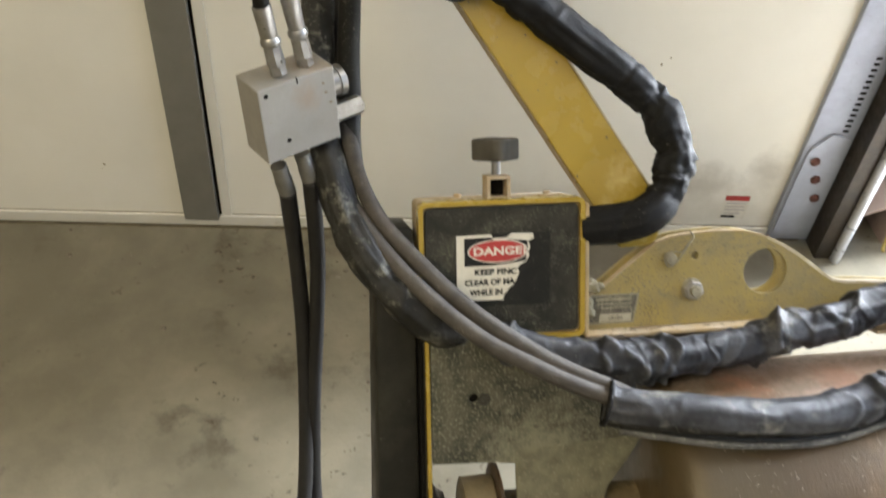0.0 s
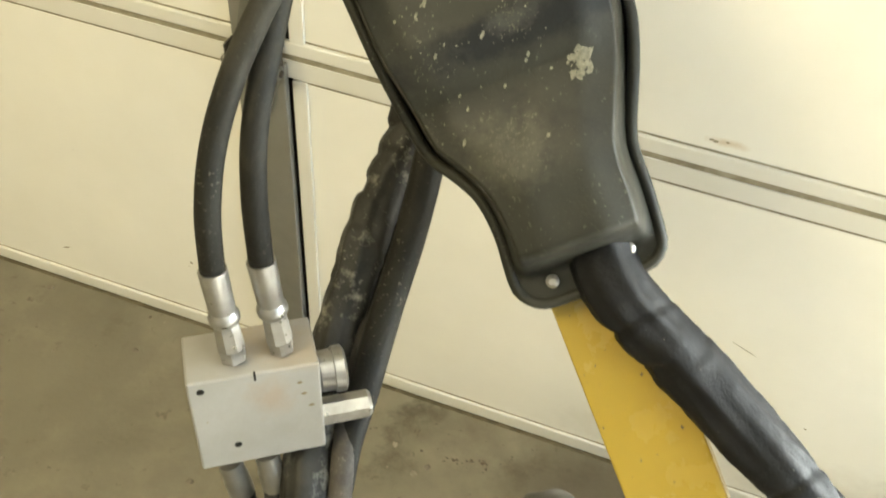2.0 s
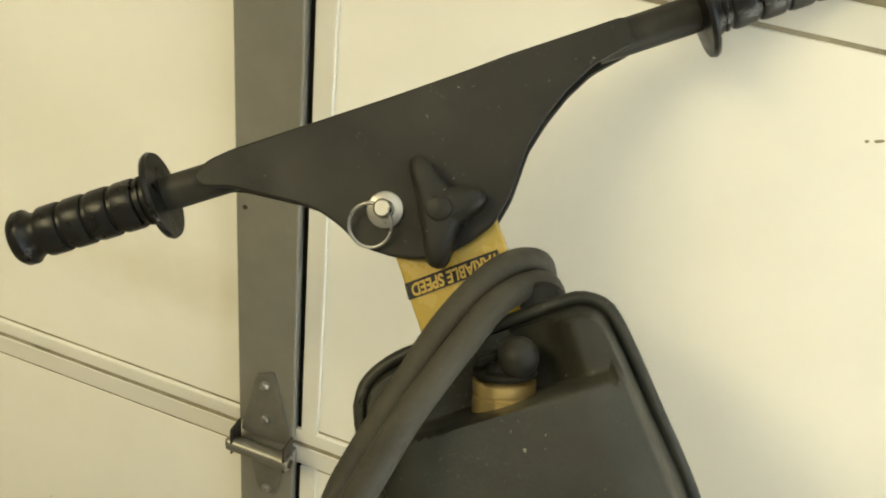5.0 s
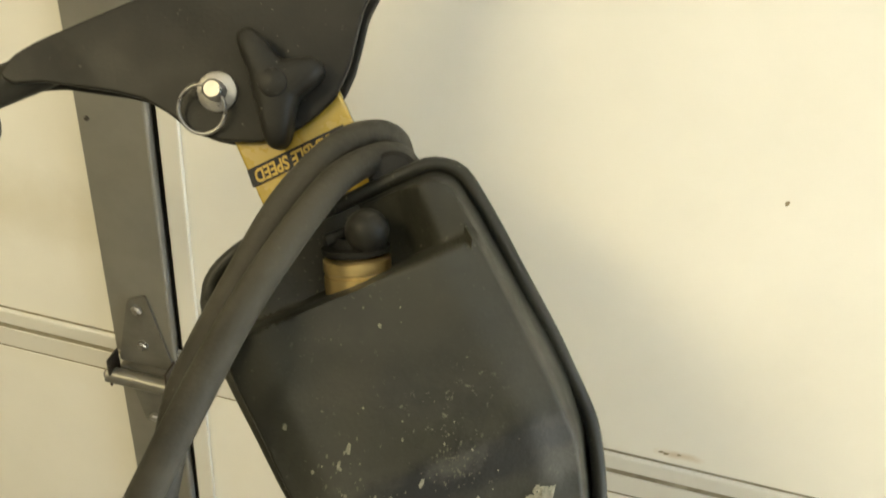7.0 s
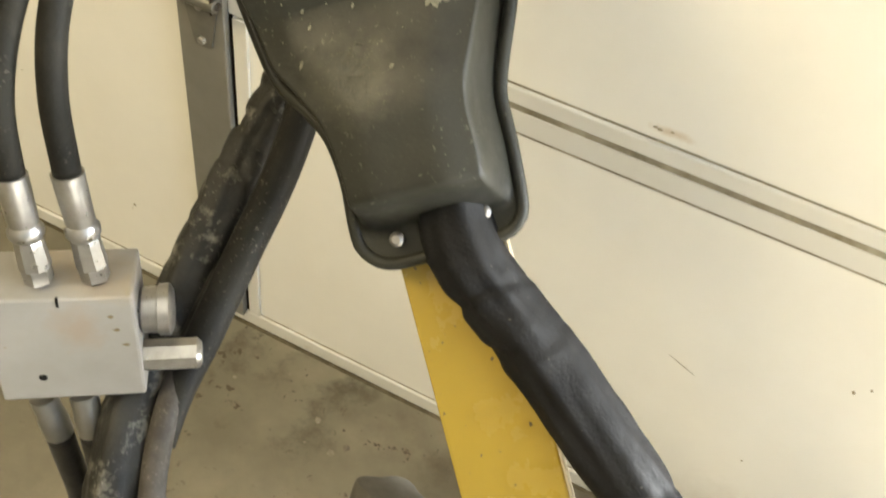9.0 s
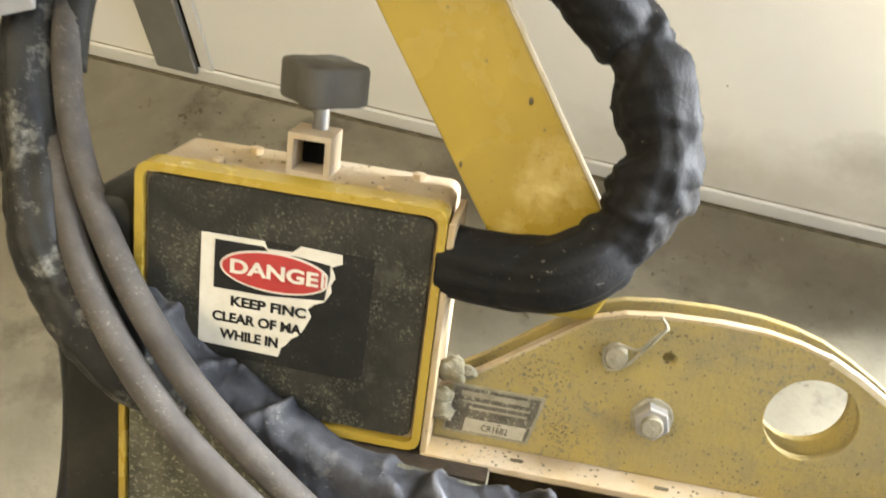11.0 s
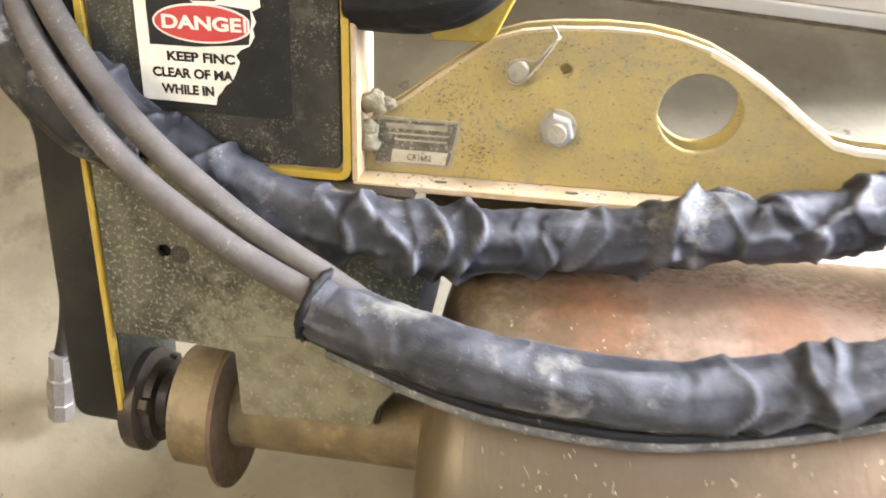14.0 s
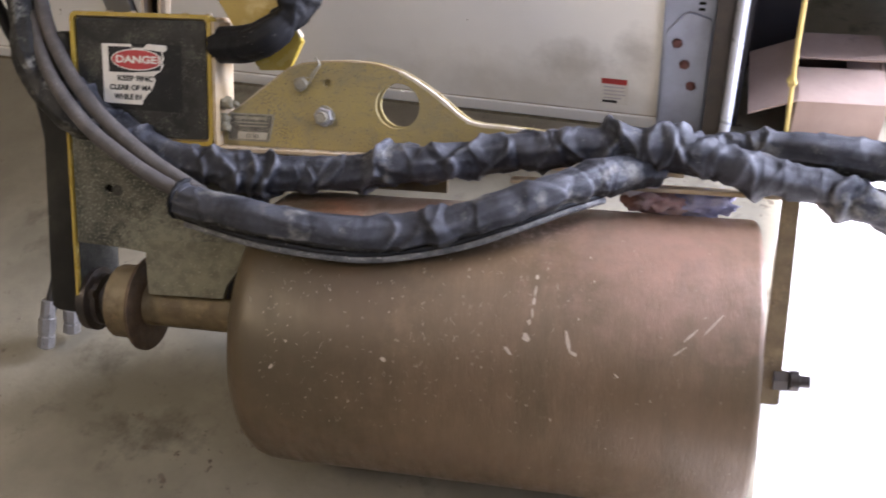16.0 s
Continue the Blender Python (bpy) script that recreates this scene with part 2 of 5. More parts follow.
M_WELT = material("dust_rubbed_hem", (0.13, 0.126, 0.115), 0.75, 0, (0.045, 0.044, 0.042), 60.0, 1.0, specks=(0.26, 0.25, 0.21), speck_scale=300, speck_cut=0.6, bump=0.4, bump_scale=400)
M_HINGE = material("dull_zinc_hinge", (0.20, 0.192, 0.17), 0.38, 0.5, (0.14, 0.134, 0.115), 40.0, 0.6, bump=0.06)
M_DIRT = material("brown_dirt_line", (0.075, 0.062, 0.038), 0.9, 0, (0.13, 0.108, 0.068), 60.0, 0.9, spec=0.1)
M_RAGRED = material("reddish_rag", (0.26, 0.13, 0.105), 0.9, 0, (0.38, 0.27, 0.23), 50.0, 0.9, bump=0.4)
M_RAGBLUE = material("bluish_rag", (0.17, 0.17, 0.27), 0.9, 0, (0.34, 0.33, 0.42), 50.0, 0.9, bump=0.4)
M_RAGPALE = material("pale_cloth", (0.50, 0.44, 0.40), 0.9, 0, (0.40, 0.34, 0.30), 50.0, 0.9, bump=0.4)
M_PALE = material("worn_pale_edge", (0.52, 0.46, 0.36), 0.7, 0, (0.40, 0.33, 0.20), 60.0, 0.8, bump=0.2)
M_KNOB = material("dusty_knob_plastic", (0.060, 0.055, 0.045), 0.6, 0, (0.10, 0.092, 0.075), 30.0, 0.7, bump=0.1, spec=0.2)
M_LUMP = material("grey_cement_lump", (0.235, 0.207, 0.130), 0.9, 0, (0.150, 0.132, 0.083), 120.0, 0.9, bump=0.9, bump_scale=320)
M_GRIT = material("brown_cement_grit", (0.165, 0.128, 0.068), 0.9, 0, (0.105, 0.082, 0.046), 200.0, 0.9, bump=0.5, bump_scale=320)
M_DRIP = material("whitish_dried_drip", (0.42, 0.35, 0.265), 0.85, 0, (0.36, 0.29, 0.22), 200.0, 0.8, bump=0.3)
M_PLATE = material("worn_pale_metal", (0.42, 0.38, 0.29), 0.5, 0.2, (0.32, 0.29, 0.21), 120.0, 0.7, specks=(0.16, 0.14, 0.10), speck_scale=420, speck_cut=0.62)
M_NAME = material("worn_brown_nameplate", (0.13, 0.115, 0.08), 0.5, 0.2, (0.07, 0.062, 0.044), 160.0, 0.9, specks=(0.30, 0.27, 0.20), speck_scale=500, speck_cut=0.58, bump=0.3)
M_ALU = material("grey_painted_block", (0.285, 0.268, 0.245), 0.5, 0.1, (0.23, 0.217, 0.195), 22.0, 0.5, specks=(0.22, 0.17, 0.115), speck_scale=130, speck_cut=0.75, bump=0.12, stain=(0.30, 0.22, 0.15), stain_scale=30, stain_cut=0.68)
M_BRASS = material("brass", (0.78, 0.60, 0.27), 0.34, 0.9, (0.62, 0.46, 0.20), 40.0, 0.6, bump=0.05)
M_DRUM = material("worn_rusty_drum_steel", (0.148, 0.094, 0.048), 0.42, 0.15, (0.112, 0.073, 0.035), 40.0, 0.8, specks=(0.205, 0.146, 0.090), speck_scale=480, speck_cut=0.615, bump=0.26, bump_scale=300, stretch=(1, 0.30, 0.30), stain=(0.098, 0.067, 0.031), stain_scale=16, stain_cut=0.53, spec=0.6, clump=22.0)
M_RUST = material("brown_rusty_steel", (0.165, 0.122, 0.055), 0.55, 0.15, (0.092, 0.064, 0.028), 34.0, 0.9, specks=(0.30, 0.25, 0.15), speck_scale=300, speck_cut=0.66, bump=0.45, bump_scale=240, stain=(0.225, 0.158, 0.072), stain_scale=26, stain_cut=0.55)
M_DARKRUST = material("dark_brown_rust", (0.060, 0.038, 0.020), 0.6, 0.1, (0.105, 0.066, 0.032), 60.0, 0.9, specks=(0.16, 0.10, 0.05), speck_scale=260, speck_cut=0.64, bump=0.4)
M_DARKSTEEL = material("oily_dark_steel", (0.022, 0.018, 0.014), 0.42, 0.3, (0.045, 0.033, 0.022), 40.0, 0.7, bump=0.4)
M_WHITE = material("white_label", (0.66, 0.63, 0.54), 0.6, 0, (0.54, 0.50, 0.40), 60.0, 0.5, specks=(0.36, 0.32, 0.22), speck_scale=420, speck_cut=0.74)
M_RED = material("red_label", (0.40, 0.035, 0.028), 0.5, 0, (0.33, 0.028, 0.024), 60.0, 0.5)
M_INK = material("black_ink", (0.014, 0.013, 0.012), 0.55, spec=0.3)
M_YINK = material("yellow_ink", (0.50, 0.33, 0.05), 0.5)
M_CARD = material("cardboard", (0.31, 0.225, 0.175), 0.85, 0, (0.24, 0.17, 0.13), 12.0, 0.6, bump=0.2, bump_scale=90, stain=(0.19, 0.135, 0.10), stain_scale=16, stain_cut=0.6)
M_ROPE = material("yellow_rope", (0.50, 0.38, 0.11), 0.75, 0, (0.40, 0.29, 0.08), 60.0, 0.6, bump=0.6)
M_CEMENT = material("dried_cement", (0.29, 0.26, 0.185), 0.9, 0, (0.20, 0.18, 0.125), 90.0, 0.8, bump=0.9, bump_scale=260)
M_OUT = material("sunlit_driveway", (0.60, 0.58, 0.54), 0.8, 0, (0.5, 0.48, 0.44), 2.0, 0.5)
# stains and dust and, where noted, light or shade put into the colour
patch(M_FLOOR, (-0.60, -0.25, 0), (0.95, 0.60, 5.0), (0.125, 0.111, 0.077), 0.70, 5.0)
patch(M_FLOOR, (-0.05, -0.85, 0), (0.16, 0.10, 5.0), (0.10, 0.085, 0.055), 0.5, 14.0)
patch(M_FLOOR, (0.35, -1.05, 0), (0.30, 0.12, 5.0), (0.115, 0.10, 0.068), 0.5, 9.0)
# floor darker along the foot of the door
patch(M_FLOOR, (0.62, -0.06, 0), (0.55, 0.10, 5.0), (0.085, 0.068, 0.045), 0.6, 9.0)
patch(M_DOOR, (0.84, 0, 0.135), (0.075, 1.0, 0.05), (0.30, 0.27, 0.21), 0.55, 22.0, 0.9)
patch(M_DOOR, (0.945, 0, 0.16), (0.045, 1.0, 0.06), (0.28, 0.25, 0.20), 0.55, 22.0, 0.9)
patch(M_DOOR, (0.78, 0, 0.06), (0.40, 1.0, 0.09), (0.46, 0.42, 0.33), 0.55, 14.0, 0.9)
patch(M_DOOR, (-0.16, 0, 0.70), (0.16, 1.0, 0.05), (0.58, 0.53, 0.41), 0.5, 12.0, 0.9)
patch(M_DOOR, (0.46, 0, 0.583), (0.022, 1.0, 0.006), (0.50, 0.36, 0.20), 0.6, 60.0, 0.8)
# weaker light on the lower hoses' upper run, put into the colour
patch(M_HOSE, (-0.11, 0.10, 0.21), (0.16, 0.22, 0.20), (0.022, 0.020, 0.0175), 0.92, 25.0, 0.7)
patch(M_HOSEDK, (-0.135, -0.03, 0.53), (0.16, 0.20, 0.22), (0.056, 0.051, 0.038), 0.85, 35.0, 0.9)
# cover paler towards its top
patch(M_COVER, (-0.08, -0.03, 0.47), (0.14, 0.12, 0.09), (0.026, 0.0255, 0.019), 0.45, 22.0, 0.8)
patch(M_ALU, (-0.155, -0.01, 0.185), (0.06, 0.05, 0.014), (0.30, 0.235, 0.16), 0.7, 60.0, 0.8)
patch(M_ALU, (-0.150, -0.015, 0.150), (0.020, 0.03, 0.020), (0.27, 0.19, 0.13), 0.5, 90.0, 0.8)
patch(M_RUST, (0.03, -0.02, -0.29), (0.05, 0.06, 0.05), (0.26, 0.21, 0.125), 0.6, 60.0, 0.6)
patch(M_DRUM, (0.40, -0.034, -0.180), (0.24, 0.085, 0.045), (0.36, 0.25, 0.19), 0.75, 170.0, 0.35)
patch(M_DRUM, (0.31, -0.045, -0.184), (0.055, 0.07, 0.05), (0.27, 0.10, 0.045), 0.75, 130.0, 0.4)
patch(M_DRUM, (0.43, -0.040, -0.182), (0.045, 0.06, 0.05), (0.24, 0.105, 0.055), 0.6, 130.0, 0.4)
# pinkish highlight on the drum's far top, put into the colour
patch(M_DRUM, (0.66, -0.050, -0.190), (0.15, 0.08, 0.05), (0.26, 0.175, 0.13), 0.4, 60.0, 0.9)
patch(M_LOWER, (0.085, -0.02, -0.255), (0.085, 0.1, 0.085), (0.235, 0.222, 0.15), 0.75, 110.0, 0.6)
# darker drive end of the drum
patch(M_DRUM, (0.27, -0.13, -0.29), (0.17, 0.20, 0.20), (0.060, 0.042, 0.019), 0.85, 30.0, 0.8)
# lighter, redder sheen at the drum's far end, put into the colour
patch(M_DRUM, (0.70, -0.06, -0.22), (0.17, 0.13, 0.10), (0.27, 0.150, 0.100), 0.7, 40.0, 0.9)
# olive cast of the warm lamp on the drive end, put into the colour
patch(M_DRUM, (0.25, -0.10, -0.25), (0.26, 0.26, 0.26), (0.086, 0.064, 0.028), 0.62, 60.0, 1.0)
# darker brown blotch on the drum
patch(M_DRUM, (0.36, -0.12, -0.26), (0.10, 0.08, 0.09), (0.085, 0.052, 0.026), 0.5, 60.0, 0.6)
# a darker blue-black band across the cover, and cement smears
patch(M_COVER, (-0.048, -0.03, 0.408), (0.125, 0.3, 0.019), (0.0078, 0.0078, 0.0085), 0.9, 60.0, 0.5, 32.0)
patch(M_COVER, (-0.030, -0.03, 0.342), (0.030, 0.3, 0.026), (0.085, 0.081, 0.058), 0.62, 150.0, 0.9)
patch(M_COVER, (-0.044, -0.03, 0.418), (0.019, 0.3, 0.010), (0.085, 0.083, 0.070), 0.5, 170.0, 0.7, 32.0)
patch(M_COVER, (-0.090, -0.03, 0.386), (0.028, 0.3, 0.030), (0.050, 0.048, 0.037), 0.45, 130.0, 0.7)
patch(M_COVER, (-0.015, -0.03, 0.475), (0.020, 0.3, 0.030), (0.040, 0.038, 0.030), 0.4, 130.0, 0.7)
patch(M_COVER, (0.005, -0.03, 0.36), (0.020, 0.3, 0.030), (0.040, 0.038, 0.030), 0.4, 130.0, 0.7)

# ---------------- mesh helpers ----------------
def part(name, bm, mat, parent=None, label="", smooth=False):
    me = bpy.data.meshes.new(name)
    bmesh.ops.recalc_face_normals(bm, faces=bm.faces)
    bm.to_mesh(me)
    bm.free()
    if smooth:
        for p in me.polygons:
            p.use_smooth = True
    me.materials.append(mat)
    ob = new(name, me)
    ob.parent = parent
    if label:
        tagged(ob, label)
    return ob

def sharp(ob, degrees=40):
    """Smooth shading with edges sharper than the angle kept crisp."""
    me = ob.data
    bm = bmesh.new()
    bm.from_mesh(me)
    for f_ in bm.faces:
        f_.smooth = True
    for e_ in bm.edges:
        e_.smooth = len(e_.link_faces) == 2 and e_.calc_face_angle() < radians(degrees)
    bm.to_mesh(me)
    bm.free()
    return ob

def block(lo, hi, bevel=0.0, m=None, seg=2):
    bm = bmesh.new()
    bmesh.ops.create_cube(bm, size=1)
    lo, hi = Vector(lo), Vector(hi)
    for v_ in bm.verts:
        v_.co = Vector([(lo[k] + hi[k]) / 2 + v_.co[k] * (hi[k] - lo[k]) for k in range(3)])
    if bevel:
        bmesh.ops.bevel(bm, geom=bm.edges[:], offset=bevel, segments=seg, affect="EDGES", profile=0.5)
    if m is not None:
        bmesh.ops.transform(bm, matrix=m, verts=bm.verts)
    return bm

def rounded(poly, r, seg=4):
    """The polygon with its corners rounded."""
    out, n_ = [], len(poly)
    for i in range(n_):
        p, a, b = Vector(poly[i]), Vector(poly[i - 1]), Vector(poly[(i + 1) % n_])
        da, db = a - p, b - p
        rr = min(r, da.length * 0.45, db.length * 0.45)
        s, e = p + da.normalized() * rr, p + db.normalized() * rr
        for k in range(seg + 1):
            t_ = k / seg
            out.append(tuple(s * (1 - t_) ** 2 + p * 2 * t_ * (1 - t_) + e * t_ ** 2))
    return out

def prism(poly, y0, y1, bevel=0.0, holes=()):
    """A plate: the outline in X and Z, from y0 (front) to y1, with round holes (x, z, r) cut through."""
    bm = bmesh.new()
    loops = [[bm.verts.new((x, y0, z)) for x, z in poly]]
    for hx, hz, hr in holes:
        loops.append([bm.verts.new((hx + hr * math.cos(a * math.tau / 28), y0, hz + hr * math.sin(a * math.tau / 28))) for a in range(28)])
    edges = [bm.edges.new((lp[i - 1], lp[i])) for lp in loops for i in range(len(lp))]
    if holes:
        bmesh.ops.triangle_fill(bm, use_beauty=True, edges=edges, normal=(0, -1, 0))
    else:
        bm.faces.new(loops[0])
    faces = bm.faces[:]
    ext = bmesh.ops.extrude_face_region(bm, geom=faces)
    for g in ext["geom"]:
        if isinstance(g, bmesh.types.BMVert):
            g.co.y = y1
    if bevel:
        bmesh.ops.recalc_face_normals(bm, faces=bm.faces)
        rim = [e for e in bm.edges if len(e.link_faces) == 2 and e.calc_face_angle() > 0.9 and abs(e.verts[0].co.y - e.verts[1].co.y) < 1e-6]
        bmesh.ops.bevel(bm, geom=rim, offset=bevel, segments=2, affect="EDGES", profile=0.5)
    return bm

def ring_plate(outer, inner, y0, y1):
    bm = bmesh.new()
    n_ = len(outer)
    rows_ = [[bm.verts.new((x, y, z)) for x, z in pl] for pl, y in ((outer, y0), (inner, y0), (inner, y1), (outer, y1))]
    for i in range(n_):
        j = (i + 1) % n_
        for a, b in ((0, 1), (1, 2), (2, 3), (3, 0)):
            bm.faces.new((rows_[a][i], rows_[a][j], rows_[b][j], rows_[b][i]))
    return bm

def frame_of(axis):
    z = Vector(axis).normalized()
    x = z.orthogonal().normalized()
    return x, z.cross(x), z

def lathe(a, axis, profile, seg=24):
    """A turned body: profile of (distance along axis, radius) from point a."""
    bm = bmesh.new()
    x, y, z = frame_of(axis)
    a = Vector(a)
    rows_ = []
    for h, r in profile:
        rows_.append([bm.verts.new(a + z * h + (x * math.cos(k * math.tau / seg) + y * math.sin(k * math.tau / seg)) * r) for k in range(seg)])
    for p, q in zip(rows_[:-1], rows_[1:]):
        for k in range(seg):
            bm.faces.new((p[k], p[(k + 1) % seg], q[(k + 1) % seg], q[k]))
    bm.faces.new(rows_[0][::-1])
    bm.faces.new(rows_[-1])
    return bm

def spline(pts, step):
    """Points along a smooth curve through pts, evenly spaced."""
    P = [Vector(p) for p in pts]
    P = [P[0] * 2 - P[1]] + P + [P[-1] * 2 - P[-2]]
    fine = []
    for i in range(1, len(P) - 2):
        p0, p1, p2, p3 = P[i - 1:i + 3]
        for k in range(24):
            t_ = k / 24
            fine.append(0.5 * (2 * p1 + (p2 - p0) * t_ + (2 * p0 - 5 * p1 + 4 * p2 - p3) * t_ ** 2 + (3 * p1 - p0 - 3 * p2 + p3) * t_ ** 3))
    fine.append(P[-2])
    out, left = [fine[0]], step
    for a, b in zip(fine[:-1], fine[1:]):
        d = (b - a).length
        pos = 0.0
        while d - pos >= left:
            pos += left
            out.append(a.lerp(b, pos / d))
            left = step
        left -= d - pos
    return out

def tube(pts, r, seg=14, step=0.006, shape=None, flat=1.0):
    """A hose or sleeve along pts. shape(s, angle) gives a factor on its radius."""
    path = spline(pts, step)
    bm = bmesh.new()
    tangent = [(path[min(i + 1, len(path) - 1)] - path[max(i - 1, 0)]).normalized() for i in range(len(path))]
    nrm = tangent[0].orthogonal().normalized()
    rows_, s = [], 0.0
    for i, p in enumerate(path):
        nrm = (nrm - tangent[i] * nrm.dot(tangent[i])).normalized()
        bi = tangent[i].cross(nrm)
        if i:
            s += (p - path[i - 1]).length
        ring = []
        for k in range(seg):
            a = k * math.tau / seg
            rr = r * (shape(s, a) if shape else 1.0)
            ring.append(bm.verts.new(p + (nrm * math.cos(a) + bi * math.sin(a) * flat) * rr))
        rows_.append(ring)
    uv = bm.loops.layers.uv.new("along")
    for i, (p, q) in enumerate(zip(rows_[:-1], rows_[1:])):
        for k in range(seg):
            f_ = bm.faces.new((p[k], p[(k + 1) % seg], q[(k + 1) % seg], q[k]))
            for lp, (du, dv) in zip(f_.loops, ((0, 0), (0, 1), (1, 1), (1, 0))):
                lp[uv].uv = ((i + du) * step, (k + dv) / seg * 0.1)
    bm.faces.new(rows_[0][::-1])
    bm.faces.new(rows_[-1])
    return bm

def folds(length, count, height, width, seed, slack=0.05, start=1.0, zone=None, crease=0.0, ramp=0.06, calm=None, signs=(0.8, -1.2, -1.2), crest=1.0):
    """Cloth folds round a sleeve: slanting sharp ridges and valleys, with slack between them. zone: the stretch that is wrinkled most."""
    rnd = random.Random(seed)
    rid = []
    for k in range(count):
        s0 = (k + rnd.uniform(-0.6, 0.6)) * length / count if zone is None or rnd.random() < 0.25 else rnd.uniform(*zone)
        quiet = 0.22 if calm and calm[0] < s0 < calm[1] else 1.0
        rid.append((s0, rnd.uniform(0, math.tau), rnd.uniform(-0.022, 0.022), quiet * height * rnd.uniform(0.35, 1.0), width * rnd.uniform(0.6, 1.5), rnd.choice(signs), rnd.uniform(0.2, 1.0), rnd.choice((0.4, 1.7))))
    off = Vector((seed * 3.7, seed * 1.3, 0))
    def shape(s, a):
        f_ = 1.0
        for s0, ph, tilt, hh, w, sg, reach, lean in rid:
            if abs(s - s0) > 0.05:
                continue
            c_ = math.cos(a - ph)
            d = (s - s0 - tilt * c_ - (0.004 if crest == 1.0 else 0.009) * math.sin(2 * a + ph)) / w
            d /= lean if d < 0 else 2.1 - lean
            if abs(d) < 4:
                f_ += sg * hh * (math.exp(1.3 * (0.35 - math.sqrt(d * d + 0.12))) if sg < 0 or crest < 1 else 1 / (1 + d * d) ** 2) * (1 - reach + reach * max(0.0, 0.5 + 0.5 * c_))
        f_ += slack * noise.noise(off + Vector((s * 45, math.cos(a) * 0.9, math.sin(a) * 0.9))) + slack * 0.5 * noise.noise(off + Vector((s * 130, math.cos(a) * 2.2, math.sin(a) * 2.2)))
        f_ += crease * noise.noise(off + Vector((s * 14, math.cos(a) * 2.6, math.sin(a) * 2.6)))
        return f_ * (start + (1 - start) * min(1.0, s / ramp))
    return shape

def lettering(name, text, at, height, mat, parent, xdir=(1, 0, 0), up=(0, 0, 1), width=None, depth=0.0003, bold=0.0, label=""):
    """Raised flat lettering that starts at the lower left corner at."""
    cu = bpy.data.curves.new(name, "FONT")
    cu.body, cu.size, cu.extrude, cu.offset = text, 1.0, 0.0, bold
    tmp = bpy.data.objects.new(name, cu)
    me = bpy.data.meshes.new_from_object(tmp)
    bpy.data.objects.remove(tmp)
    xs, ys = [v_.co.x for v_ in me.vertices], [v_.co.y for v_ in me.vertices]
    ky = height / (max(ys) - min(ys))
    kx = width / (max(xs) - min(xs)) if width else ky
    X, Z = Vector(xdir).normalized(), Vector(up).normalized()
    x0, y0 = min(xs), min(ys)
    for v_ in me.vertices:
        v_.co = Vector(at) + X * (v_.co.x - x0) * kx + Z * (v_.co.y - y0) * ky
    me.materials.append(mat)
    ob = new(name, me)
    ob.parent = parent
    if label:
        tagged(ob, label)
    return ob

def hexa(a, axis, r, h, dome=0.0):
    prof = [(0, r), (h * 0.85, r), (h, r * 0.9)] + ([(h + dome, r * 0.55)] if dome else [])
    return lathe(a, axis, prof, 6)

# ---------------- the setting ----------------
# the floor falls towards the garage door
SLOPE = 0.055
def structure(name, bm, mat, label, category, smooth=False):
    return tagged(part(name, bm, mat, None, "", smooth), label, category, kind="structure")

# paler slab where the sun patch lies; its brightness is partly in the colour
bm = block((1.20, -4.2, -0.1), (2.6, -0.06, 0.0))
for v_ in bm.verts:
    v_.co.z += 0.004 - SLOPE * v_.co.y
structure("pavement", bm, M_OUT, "concrete floor by the open doorway, sun patch put into its pale colour", "pavement")
bm = block((-3.2, -4.2, -0.1), (1.20, 0.9, 0.0))
b2 = block((1.20, -0.06, -0.1), (2.6, 0.9, 0.0))
me_ = bpy.data.meshes.new("tmp")
b2.to_mesh(me_)
bm.from_mesh(me_)
b2.free()
for v_ in bm.verts:
    v_.co.z += 0.004 - SLOPE * v_.co.y
structure("floor", bm, M_FLOOR, "worn stained concrete garage floor with dusty patches", "floor")
structure("ground", block((2.6, -60, -0.12), (80, 60, -0.004)), M_OUT, "pale sunlit concrete driveway outside the garage", "ground")
# ceiling and outer walls are out of view, added to close the room
structure("ceiling", block((-3.2, -4.2, 2.75), (2.75, 0.9, 2.85)), M_CEIL, "plain white garage ceiling", "ceiling")
structure("wall_west", block((-3.35, -4.2, 0), (-3.2, 0.9, 2.75)), M_WALL, "plain painted garage side wall", "wall")
structure("wall_south", block((-3.2, -4.35, 0), (2.75, -4.2, 2.75)), M_WALL, "plain painted garage back wall", "wall")
# unseen wall; opening edges and low lintel set where the sun may fall
bm = block((2.6, -4.2, 2.38), (2.75, 0.9, 2.75))
for lo, hi in (((2.6, -4.2, 0), (2.75, -1.45, 2.38)), ((2.6, 0.36, 1.78), (2.75, 0.86, 2.38)), ((2.6, 0.86, 0), (2.75, 0.9, 2.38))):
    b2 = block(lo, hi)
    me_ = bpy.data.meshes.new("tmp")
    b2.to_mesh(me_)
    bm.from_mesh(me_)
    b2.free()
structure("wall_east", bm, M_WALL, "unseen garage wall, its open doorway cut to shape the sun and daylight", "wall")
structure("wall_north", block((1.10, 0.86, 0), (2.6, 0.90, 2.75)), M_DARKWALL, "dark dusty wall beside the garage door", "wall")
# dark upright by the box; run deep so it also blocks the doorway lamp
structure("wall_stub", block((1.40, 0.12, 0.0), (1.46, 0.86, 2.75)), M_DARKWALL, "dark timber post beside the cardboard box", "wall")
bm = block((1.10, 0.03, 0.0), (1.118, 0.200, 2.75))
b2 = block((1.10, 0.200, 0.0), (1.200, 0.86, 2.75))
me_ = bpy.data.meshes.new("tmp")
b2.to_mesh(me_)
bm.from_mesh(me_)
b2.free()
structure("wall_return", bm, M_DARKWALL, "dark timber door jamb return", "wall")
